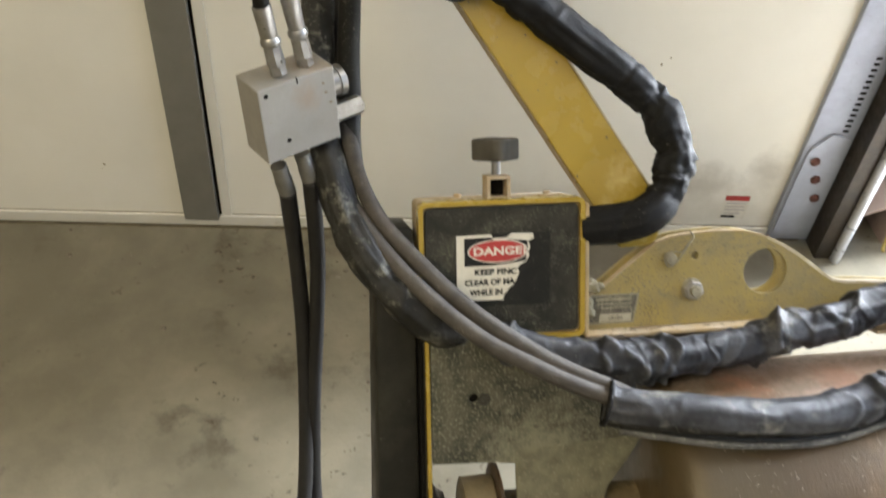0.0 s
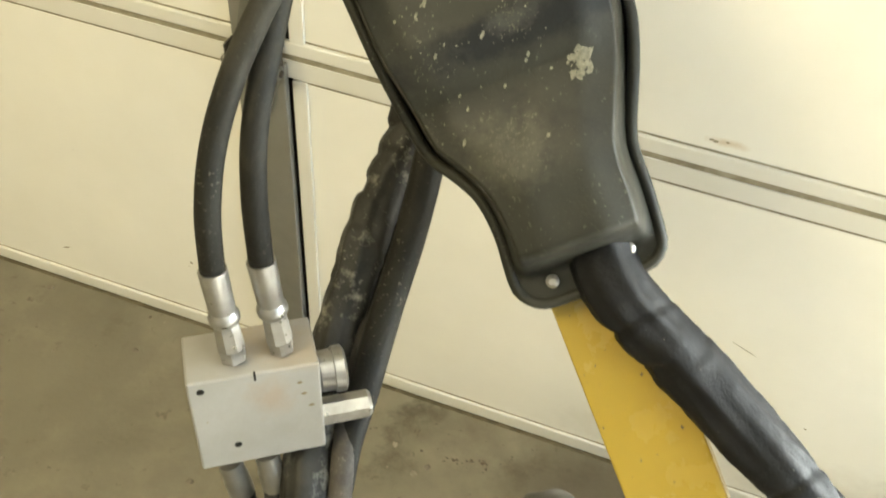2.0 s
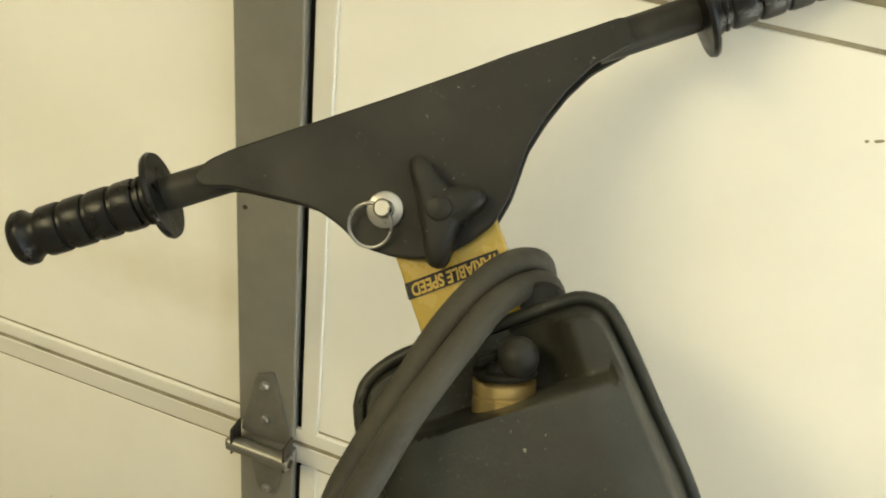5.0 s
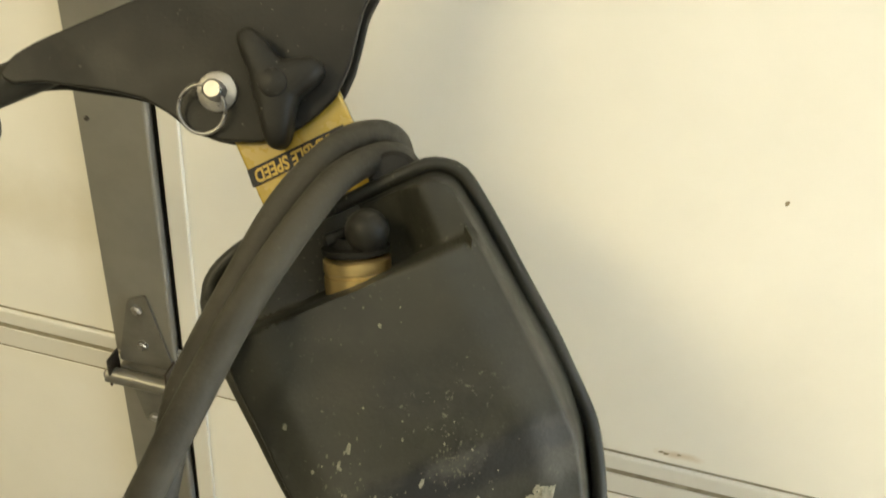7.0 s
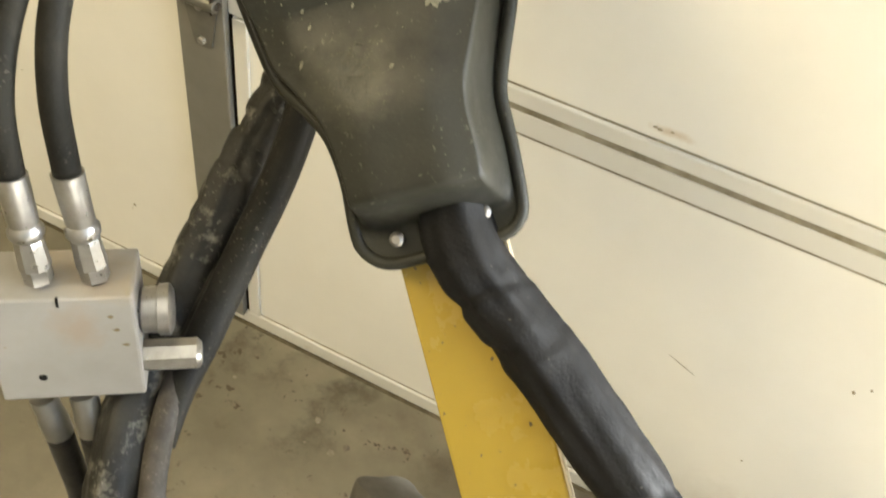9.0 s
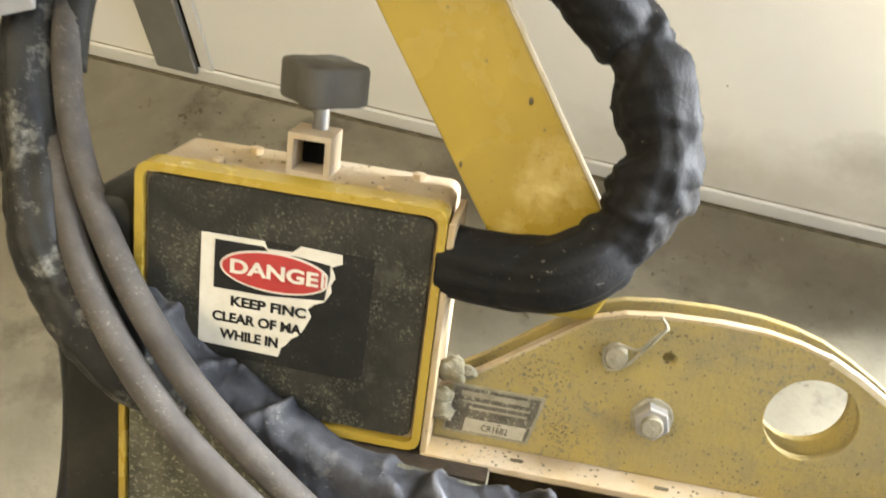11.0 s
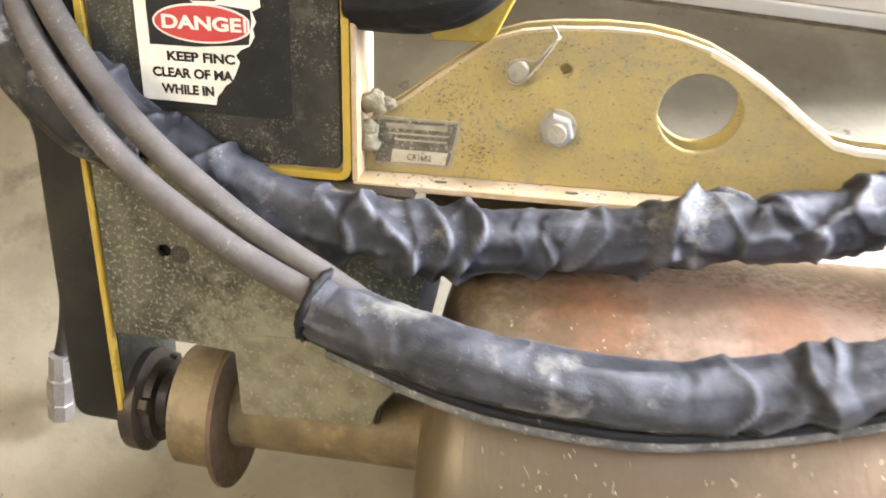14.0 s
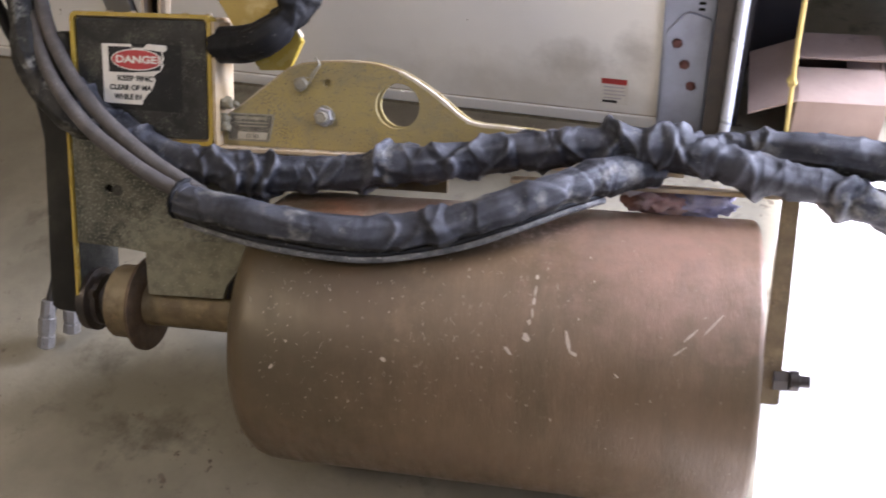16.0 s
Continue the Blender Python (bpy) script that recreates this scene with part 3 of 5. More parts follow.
# unseen, added to stop sky light entering past the door's left end
structure("wall_beside_door", block((-3.2, 0.0, 0.0), (-2.2, 0.15, 2.2)), M_WALL, "unseen wall added beside the garage door to keep sky light out", "wall")
structure("wall_header", block((-3.2, 0.03, 2.2), (1.10, 0.15, 2.75)), M_WALL, "plain wall above the garage door", "wall")

def debris():
    r_ = random.Random(9)
    bm = bmesh.new()
    spots = [(0.113, -0.032), (0.120, -0.040), (0.053, -0.13), (0.10, -0.05), (-0.257, -0.024)] + [(r_.uniform(-0.9, 1.1), -abs(r_.gauss(0, 0.35)) - 0.015) for _ in range(150)]
    for x, y in spots:
        r = r_.uniform(0.0008, 0.0030) if r_.random() < 0.9 else r_.uniform(0.003, 0.006)
        ret = bmesh.ops.create_icosphere(bm, subdivisions=1, radius=r)
        for v_ in ret["verts"]:
            v_.co *= r_.uniform(0.6, 1.3)
            v_.co.z *= 0.4
            v_.co += Vector((x, y, 0.004 - SLOPE * y))
    return bm
tagged(part("floor_debris", debris(), M_DEBRIS), "small dark crumbs and grit scattered on the floor", "debris", kind="stuff")

# ---- garage door ----
DOOR_L, DOOR_R, SEAM = -2.2, 0.99, 0.535
door = tagged(new("garage_door"), "closed cream sectional steel garage door with grey stiles", "garage door", kind="structure")
for k in range(4):
    z0, z1 = 0.0125 + k * SEAM, 0.0075 + (k + 1) * SEAM
    part("section_back", block((DOOR_L, 0.009, z0), (DOOR_R, 0.045, z1)), M_RAIL, door)
    part("seam_gap", block((DOOR_L, -0.0012, z1 + 0.0001), (DOOR_R, 0.0085, z1 + 0.0088)), M_SEAM, door, "dirty gap between two door sections")
    low_h = 0.018 if k == 0 else 0.0218
    part("section_panel", block((DOOR_L, -0.001, z0 + low_h + 0.0006), (DOOR_R, 0.0088, z1 - 0.0275), 0.001), M_DOOR, door)
    part("section_rail", block((DOOR_L, -0.0055, z0 - (0.006 if k == 0 else -0.0040)), (DOOR_R, 0.0088, z0 + low_h), 0.0022), M_RAIL, door)
    # nearly flush brown strip; the shade under the rail is put into its colour
    part("groove", block((DOOR_L, -0.0006, z1 - 0.0273), (DOOR_R, 0.0088, z1 - 0.0242)), M_SEAM, door, "dark line under the rail, groove shade put into its colour")
    part("dirt_line", block((DOOR_L, -0.0016, z0 + low_h), (DOOR_R, -0.0008, z0 + low_h + 0.0022)), M_SEAM, door, "line of dust above the rail")
    part("section_rail", block((DOOR_L, -0.0022, z1 - 0.024), (DOOR_R, 0.0088, z1), 0.0012), M_RAIL, door)
    for x0 in (-1.2, -0.0605):
        bm = block((x0, -0.0115, z0 + 0.012), (x0 + 0.059, -0.0003, z1 - 0.003), 0.0018)
        part("stile", bm, M_STILE, door, "grey galvanised steel stile")
        part("stile_trim", block((x0 + 0.0645, -0.0050, z0 + 0.018), (x0 + 0.0815, -0.0004, z1 - 0.025), 0.001), M_RAIL, door, "narrow cream trim strip")
        part("stile_gap", block((x0 + 0.0592, -0.0020, z0 + 0.02), (x0 + 0.0642, -0.0002, z1 - 0.02)), M_GAP, door, "black gap beside the stile")
part("bottom_seal", block((DOOR_L, -0.010, 0.0), (DOOR_R + 0.06, 0.035, 0.0055), 0.002), M_DIRT, door, "dirty rubber bottom seal")

def hinge(x, z):
    """A door hinge: a tapered leaf with folded cheeks that carry a barrel on the seam, bolts."""
    h = part("hinge", prism(rounded([(x - 0.027, z + 0.006), (x - 0.010, z + 0.084), (x + 0.008, z + 0.094), (x + 0.029, z + 0.006)], 0.004), -0.0140, -0.0117), M_HINGE, door, "dull zinc-plated steel hinge")
    sharp(part("barrel", lathe((x - 0.034, -0.026, z - 0.004), (1, 0, 0), [(0, 0.006), (0.001, 0.0078), (0.066, 0.0078), (0.067, 0.006)], 18), M_HINGE, h))
    for bx in (x - 0.0345, x + 0.0335):
        sharp(part("barrel_pin", lathe((bx - 0.002, -0.026, z - 0.004), (1, 0, 0), [(0, 0.003), (0.001, 0.0045), (0.003, 0.0045), (0.004, 0.003)], 12), M_DARKSTEEL, h))
    part("leaf", prism(rounded([(x - 0.022, z - 0.004), (x + 0.026, z - 0.004), (x + 0.012, z - 0.072), (x - 0.008, z - 0.072)], 0.004), -0.0138, -0.0117), M_HINGE, h)
    for dz, dx in ((0.076, -0.0005), (0.033, 0.0), (-0.021, 0.002), (-0.063, 0.002)):
        part("bolt", hexa((x + dx, -0.0140, z + dz), (0, -1, 0), 0.0050, 0.0040, 0.001), M_SHINY, h)
    for sx in (-0.028, 0.029):
        part("cheek", prism(rounded([(x + sx - 0.001, z - 0.013), (x + sx + 0.001, z - 0.013), (x + sx + 0.001, z + 0.020), (x + sx - 0.001, z + 0.020)], 0.0008), -0.032, -0.0140), M_DARKSTEEL, h)

for k in (1, 2, 3):
    hinge(-0.030, 0.010 + k * SEAM)

# small bolts on the stile
for z in (0.8106, 1.02):
    part("stile_screw", hexa((-0.0515, -0.0115, z), (0, -1, 0), 0.0022, 0.0012), M_DARKSTEEL, door)
part("stile_bolt", hexa((-0.03, -0.0115, 1.012), (0, -1, 0), 0.0055, 0.004, 0.001), M_SHINY, door)

# warning label on the door
lab = part("door_label", block((0.887, -0.0012, 0.050), (0.934, 0.0, 0.106)), M_WHITE, door, "small red and white warning label")
part("label_header", block((0.889, -0.0018, 0.094), (0.932, -0.001, 0.105)), M_RED, lab)
for i, wd in enumerate((0.036, 0.034, 0.037, 0.030)):
    part("text_bar", block((0.893, -0.0018, 0.086 - i * 0.008), (0.893 + wd, -0.001, 0.089 - i * 0.008)), material("faded_print", (0.45, 0.42, 0.38), 0.6) if i == 0 else bpy.data.materials["faded_print"], lab)
part("text_bar", block((0.891, -0.0018, 0.053), (0.916, -0.001, 0.058)), M_INK, lab)

def door_mark(x, z, w, h, tilt, seed):
    r_ = random.Random(seed)
    pts = []
    for k in range(9):
        a, q = k * math.tau / 9, r_.uniform(0.6, 1.1)
        px, pz = w * q * math.cos(a), h * q * math.sin(a)
        pts.append((x + px * math.cos(tilt) - pz * math.sin(tilt), z + px * math.sin(tilt) + pz * math.cos(tilt)))
    part("scuff", prism(pts, -0.0014, -0.0010), M_SCUFF, door)
for n_, (x, z, w, h, tilt) in enumerate(((0.3945, 0.9966, 0.0035, 0.0014, 0.3), (0.388, 0.9946, 0.0016, 0.0012, 0), (0.4707, 0.8513, 0.0014, 0.003, 0), (0.710, 0.375, 0.0022, 0.0034, 0.2), (0.722, 0.388, 0.0016, 0.002, 0),
                                         (-0.179, 0.1396, 0.002, 0.0028, 0.5), (-0.184, 0.130, 0.001, 0.0012, 0), (0.556, 0.307, 0.022, 0.0006, -0.4), (0.449, 0.582, 0.003, 0.0016, 0.1), (0.460, 0.584, 0.002, 0.001, 0.1), (0.445, 0.583, 0.0025, 0.0012, 0.1), (0.30, 0.72, 0.0012, 0.0012, 0), (0.62, 0.66, 0.001, 0.0016, 0),
                                         (-0.33, 0.30, 0.001, 0.001, 0), (-0.25, 0.71, 0.0013, 0.0016, 0), (-0.4, 0.08, 0.008, 0.0012, 0.4), (0.66, 0.20, 0.0018, 0.0012, 0))):
    door_mark(x, z, w, h, tilt, n_)

# end stile and bottom bracket with bolts
part("end_stile", block((0.985, -0.012, 0.012), (1.062, 0.0, 2.14), 0.002), M_GALV, door, "bluish galvanised end stile")
brk = part("bottom_bracket", prism(rounded([(0.99, 0.03), (1.058, 0.03), (1.058, 0.25), (1.02, 0.26), (0.992, 0.222)], 0.008), -0.0165, -0.0122), M_GALV, door, "galvanised bottom corner bracket")
for x, z in ((1.0096, 0.2026), (1.0237, 0.1623), (1.037, 0.120)):
    part("bolt", hexa((x, -0.0165, z), (0, -1, 0), 0.0085, 0.005, 0.002), M_REDBOLT, brk, "rusty bolt head")
for i in range(14):
    part("slot", block((1.036, -0.0125, 0.262 + i * 0.011), (1.046, -0.0118, 0.267 + i * 0.011)), M_GAP, brk)
track = tagged(part("door_track", block((1.064, -0.055, 0.0), (1.068, 0.0, 2.2)), M_DARKSTEEL), "vertical galvanised garage door track", "door track", kind="structure")
part("track_flange", block((1.068, -0.055, 0.0), (1.095, -0.052, 2.2)), M_DARKSTEEL, track)
sharp(part("track_edge", lathe((1.100, -0.06, 0.0), (0, 0, 1), [(0, 0.009), (2.2, 0.009)], 14), M_TRACK, track, "bright rolled track edge"))

# ---- cardboard box and rope ----
def cardboard_box(at, turn, w, d, h):
    """An open box: four sides and a base, the flaps bent out or standing."""
    t_ = 0.004
    box = tagged(new("cardboard_box"), "open brown cardboard box with bent flaps on the floor", "box")
    box.matrix_world = pose(*at, 0, 0, turn)
    part("front", block((0, 0, 0), (w, t_, h), 0.001), M_CARD, box)
    part("back", block((0, d - t_, 0), (w, d, h), 0.001), M_CARD, box)
    part("side", block((0, t_, 0), (t_, d - t_, h), 0.001), M_CARD, box)
    part("side", block((w - t_, t_, 0), (w, d - t_, h), 0.001), M_CARD, box)
    part("base", block((t_, t_, 0), (w - t_, d - t_, t_)), M_CARD, box)
    for bm, m, label in ((block((0.002, 0.0, -t_), (w - 0.002, 0.078, 0.0), 0.001), pose(0, 0.002, h, 5, 0, 0), "front flap closed over the top"),
                         (block((0.002, -0.085, -t_), (w - 0.002, 0.0, 0.0), 0.001), pose(0, d, h + 0.012, -9, 0, 0), "back flap lying open at a slant"),
                         (block((-0.078, 0.002, -t_), (0.0, d - 0.002, 0.0), 0.001), pose(0, 0, h, 0, -24, 0), "side flap sagging outwards"),
                         (block((-0.055, 0.006, -t_), (-t_, d - 0.006, 0.0), 0.001), pose(w, 0, h - 0.006, 0, -3, 0), "side flap folded in")):
        part("flap", bm, M_CARD, box, label).matrix_basis = m
    return box

cardboard_box((1.2035, -0.014, 0.006), 4, 0.137, 0.165, 0.102)
rope_pts = [(1.203, -0.034, 0.0), (1.199, -0.03, 0.025), (1.190, -0.03, 0.159), (1.183, -0.03, 0.311), (1.172, -0.03, 0.75), (1.165, -0.03, 1.6), (1.16, -0.03, 2.75)]
rope = tagged(part("rope", tube(rope_pts, 0.0035, 8, 0.012), M_ROPE, None, "", True), "thin yellow rope hanging down to the floor with a knot", "rope")
part("knot", tube([(1.1855, -0.030, 0.152), (1.194, -0.034, 0.157), (1.189, -0.022, 0.163), (1.184, -0.032, 0.160), (1.193, -0.027, 0.154)], 0.0035, 8, 0.002), M_ROPE, rope, "", True)

# ---------------- the roller machine ----------------
# local frame: X along the roller, Y into the machine, Z up its leaning face
U_, N_, V_ = Vector((0.993155, 0.115076, -0.020013)), Vector((-0.104549, 0.799418, -0.591609)), Vector((-0.052081, 0.589652, 0.805977))
mach = tagged(new("roller_machine"), "yellow and black concrete roller leaning towards the garage door", "roller machine")
MF = Matrix.Translation((0.364, -0.503, 0.494)) @ Matrix((U_, N_, V_)).transposed().to_4x4()
mach.matrix_world = MF
W2L = MF.inverted()
def lw(*p):
    return tuple(W2L @ Vector(p))

# ---- gearbox ----
gb = part("gearbox", prism(rounded([(-0.038, -0.115), (0.140, -0.115), (0.140, 0.035), (-0.038, 0.035)], 0.008), 0.0042, 0.072, 0.003), M_CREAM, mach, "dust-caked yellow gearbox housing")
sharp(gb)
out_ = rounded([(-0.0405, -0.118), (0.1425, -0.118), (0.1425, 0.0375), (-0.0405, 0.0375)], 0.010)
in_ = rounded([(-0.0355, -0.113), (0.1375, -0.113), (0.1375, 0.0325), (-0.0355, 0.0325)], 0.006)
part("gearbox_rim", ring_plate(out_, in_, -0.002, 0.016), M_YELLOW, mach, "bright yellow folded rim")
part("cover_panel", prism(rounded([(-0.0335, -0.111), (0.1355, -0.111), (0.1355, 0.0305), (-0.0335, 0.0305)], 0.007), 0.0006, 0.005, 0.0012), M_PANEL, mach, "dusty black cover panel")
for x, y in ((0.0, 0.022), (0.10, 0.022), (0.012, 0.056), (0.115, 0.056)):
    part("top_bolt", hexa((x, y, 0.035), (0, 0, 1), 0.0045, 0.004), M_CREAM, gb)
# tower with the adjusting knob
tw = part("knob_tower", ring_plate([(0.040, 0.034), (0.066, 0.034), (0.066, 0.060), (0.040, 0.060)], [(0.0435, 0.0375), (0.0625, 0.0375), (0.0625, 0.0565), (0.0435, 0.0565)], 0.026, 0.052), M_CREAM, mach, "dusty yellow square tube stub")
part("tower_back", block((0.0437, 0.046, 0.0377), (0.0623, 0.0505, 0.0563)), M_GAP, tw)
sharp(part("stem", lathe((0.054, 0.045, 0.056), (0, 0, 1), [(0, 0.005), (0.022, 0.005)], 12), M_SHINY, tw, "zinc threaded stem"))
knob_poly = []
for k in range(32):
    a = k * math.tau / 32
    r = 0.0235 + 0.0032 * math.cos(4 * a)
    knob_poly.append((r * math.cos(a), r * math.sin(a)))
bm = prism(knob_poly, 0.0, 0.024, 0.003)
bmesh.ops.transform(bm, matrix=Matrix.Translation((0.054, 0.047, 0.076)) @ Matrix.Rotation(radians(90), 4, "X"), verts=bm.verts)
sharp(part("knob", bm, M_KNOB, tw, "dusty black lobed plastic knob"))

# ---- warning label ----
tear = [(0.0, 0.0), (0.038, 0.0005), (0.040, -0.004), (0.055, -0.0035), (0.060, 0.001), (0.0845, 0.0), (0.0850, -0.0055), (0.079, -0.0085), (0.0815, -0.015), (0.079, -0.020), (0.080, -0.0245),
        (0.076, -0.031), (0.070, -0.034), (0.0665, -0.0375), (0.069, -0.042), (0.066, -0.049), (0.063, -0.055), (0.058, -0.0585), (0.055, -0.063), (0.052, -0.066), (0.0505, -0.072), (0.025, -0.0715), (0.0, -0.071)]
wl = part("warning_label", prism([(x, z) for x, z in tear], 0.0, 0.0005), M_WHITE, mach, "torn white danger label with red oval")
part("label_black", prism([(0.0085, -0.003), (0.038, -0.0028), (0.041, -0.0058), (0.058, -0.0055), (0.078, -0.0075), (0.0785, -0.014), (0.076, -0.030), (0.040, -0.0335), (0.0085, -0.0335)], -0.0003, 0.0), M_INK, wl)
oval = [(0.0455 + 0.0335 * math.cos(a * math.tau / 40), -0.0180 + 0.0128 * math.sin(a * math.tau / 40)) for a in range(40)]
oval = [(min(x, 0.0772), z) for x, z in oval]
part("label_oval_border", prism(oval, -0.0006, -0.0003), M_WHITE, wl)
oval2 = [(0.0455 + (x - 0.0455) * 0.955, -0.018 + (z + 0.018) * 0.90) for x, z in oval]
part("label_oval", prism(oval2, -0.0009, -0.0006), M_RED, wl)
lettering("label_text", "DANGE", (0.0185, -0.0012, -0.0222), 0.0092, M_WHITE, wl, width=0.0535, bold=0.035)
part("label_text", prism([(0.0735, -0.0222), (0.0752, -0.0222), (0.0752, -0.0130), (0.0735, -0.0130)], -0.0012, -0.0009), M_WHITE, wl)
for txt, x, z, w in (("KEEP FINC", 0.0195, -0.0438, 0.0465), ("CLEAR OF MA", 0.0085, -0.0550, 0.0555), ("WHILE IN", 0.0135, -0.0662, 0.0365)):
    lettering("label_text", txt, (x, -0.0004, z), 0.0068, M_INK, wl, width=w, bold=0.045)

part("label_ghost", prism([(-0.001, 0.001), (0.104, 0.001), (0.103, -0.079), (-0.001, -0.078)], 0.00045, 0.0008), M_CLEAN, mach, "cleaner patch where the label tore away")

# ---- chain guard and lower cover ----
cg = part("chain_guard", prism(rounded([(-0.0445, 0.014), (-0.080, 0.010), (-0.088, -0.06), (-0.094, -0.347), (-0.0445, -0.350)], 0.014), 0.002, 0.085, 0.006), M_BLACK, mach, "black rounded chain guard")
sharp(cg)
part("side_plate", block((-0.0395, -0.024, -0.344), (-0.0350, -0.0172, -0.102), 0.0012), M_YELLOW, mach, "yellow edge of the lower case")
part("side_gap", block((-0.0442, -0.010, -0.340), (-0.0402, 0.07, -0.110)), M_GAP, mach)
low = rounded([(-0.034, -0.102), (0.188, -0.122), (0.1965, -0.150), (0.1978, -0.1660), (0.1960, -0.1735), (0.1968, -0.1770), (0.1945, -0.1850), (0.1952, -0.1885), (0.1926, -0.1940), (0.1930, -0.1985), (0.1898, -0.2040), (0.1905, -0.2080), (0.1876, -0.2125), (0.1882, -0.2190), (0.1850, -0.2460), (0.172, -0.262), (0.150, -0.2655), (0.118, -0.262), (0.072, -0.254), (0.030, -0.249), (-0.034, -0.246)], 0.0010, 2)
lc = part("lower_cover", prism(low, -0.0215, -0.0165, 0.0012, holes=[(0.0125, -0.1745, 0.005)]), M_LOWER, mach, "cement-splashed dark lower cover plate")
part("case_side", prism(rounded([(-0.0168, -0.102), (0.075, -0.102), (0.075, -0.330), (0.055, -0.350), (0.010, -0.350), (-0.0168, -0.338)], 0.012), 0.0345, 0.0400), M_PANEL, mach, "dusty dark side plate of the case").matrix_basis = Matrix(((0, -1, 0, 0), (1, 0, 0, 0), (0, 0, 1, 0), (0, 0, 0, 1)))
part("case_back", prism([(-0.034, -0.12), (0.17, -0.12), (0.17, -0.235), (-0.034, -0.235)], 0.060, 0.066), M_DARKSTEEL, mach)
part("case_web", block((-0.034, -0.016, -0.126), (0.186, 0.060, -0.1195)), M_DARKSTEEL, mach)
sb = part("shaft_bracket", prism(rounded([(0.058, -0.236), (0.204, -0.230), (0.1880, -0.255), (0.1640, -0.288), (0.1600, -0.3040), (0.0600, -0.3060)], 0.004), -0.0225, -0.0165, 0.001), M_BRKT, mach, "cement-caked bearing bracket")
bm = prism([(0.1610, -0.3050), (0.1640, -0.3050), (0.1665, -0.2880), (0.1880, -0.2580), (0.1855, -0.2585), (0.1635, -0.2880)], -0.0164, 0.040)
part("bracket_flange", bm, M_DARKSTEEL, sb, "dark bent edge of the bracket")
part("hole_shadow", lathe((0.0125, -0.0166, -0.1745), (0, 1, 0), [(0, 0.0065), (0.002, 0.0065)], 16), M_GAP, lc)
part("grease_smudge", lathe((0.024, -0.0212, -0.1760), (0, -1, 0), [(0, 0.0075), (0.0006, 0.007), (0.0008, 0.003)], 10), M_PANEL, lc)
part("light_tab", prism([(0.1780, -0.150), (0.2100, -0.150), (0.2015, -0.2015), (0.1997, -0.2115), (0.1966, -0.2261), (0.1928, -0.2376), (0.1860, -0.2450), (0.1760, -0.2400)], 0.0185, 0.0220), M_GALV, mach, "pale tab between the lower cover and the drum")

# ---- shaft, hub, bearing, drum ----
AX = Vector((0.99964, -0.02628, 0.00553))
A0 = Vector((0.089, 0.0182, -0.3393))
def on_axis(x):
    return A0 + AX * (x - 0.089)
def on_shaft(x):
    return on_axis(x) + Vector((0, -0.007, 0.011))
sharp(part("bearing", lathe(on_shaft(-0.043), AX, [(0, 0.030), (0.004, 0.041), (0.016, 0.042), (0.020, 0.034), (0.026, 0.033), (0.027, 0.024), (0.034, 0.022)], 24), M_DARKSTEEL, mach, "oily black flange bearing"))
for k in range(3):
    a = k * math.tau / 3 + 0.6
    p = on_shaft(-0.024) + Vector((0, math.cos(a), math.sin(a))) * 0.034
    part("bearing_bolt", hexa(p, AX, 0.007, 0.007), M_DARKSTEEL, bpy.data.objects["bearing"])
sharp(part("axle", lathe(on_shaft(-0.03), AX, [(0, 0.014), (0.07, 0.014)], 20), M_RUST, mach))
sharp(part("hub", lathe(on_shaft(0.002), AX, [(0, 0.040), (0.002, 0.0475), (0.036, 0.0485), (0.038, 0.045)], 40), M_RUST, mach, "rusty brown hub ring"))
sharp(part("hub_flange", lathe(on_shaft(0.040), AX, [(0, 0.058), (0.0012, 0.0615), (0.0050, 0.0615), (0.006, 0.054)], 48), M_DARKRUST, mach, "thin rusty hub flange"))
sharp(part("shaft", lathe(on_shaft(0.040), AX, [(0, 0.0285), (0.19, 0.0285)], 32), M_RUST, mach, "brown dusty drive shaft"))
drum_prof = [(0.0, 0.060), (0.001, 0.120), (0.004, 0.138), (0.009, 0.149), (0.016, 0.158), (0.025, 0.1645), (0.036, 0.1675), (0.046, 0.168), (0.573, 0.168), (0.576, 0.1675), (0.579, 0.166), (0.5795, 0.05)]
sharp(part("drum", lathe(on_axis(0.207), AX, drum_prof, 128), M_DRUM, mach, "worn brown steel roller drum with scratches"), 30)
# scratches and cement drips on the drum
rnd = random.Random(5)
def drum_point(x, ang, r):
    c = on_axis(x)
    return c + Vector((0, -math.sin(ang), math.cos(ang))) * r
dr = bpy.data.objects["drum"]
bm = bmesh.new()
DRIPS = [(0.5462, 1.165, 0.009, 0.0036, 0.4), (0.5475, 1.19, 0.004, 0.0042, 0.2), (0.5270, 1.26, 0.008, 0.0026, 0.8), (0.5880, 1.13, 0.022, 0.0021, 0.25), (0.5950, 1.25, 0.005, 0.0034, 0.9),
         (0.5530, 0.78, 0.006, 0.0015, 0.05), (0.5532, 0.86, 0.012, 0.0010, -0.05), (0.5525, 0.94, 0.008, 0.0016, 0.0), (0.5515, 1.01, 0.010, 0.0010, 0.1), (0.5500, 1.08, 0.006, 0.0013, 0.0), (0.7420, 0.95, 0.022, 0.0011, -0.8), (0.7180, 1.05, 0.014, 0.0016, -0.9), (0.7080, 1.16, 0.010, 0.0015, -1.2), (0.3970, 1.40, 0.005, 0.0028, 0.5), (0.2730, 1.52, 0.005, 0.0022, -0.3), (0.6400, 1.36, 0.004, 0.0016, 0.8)]
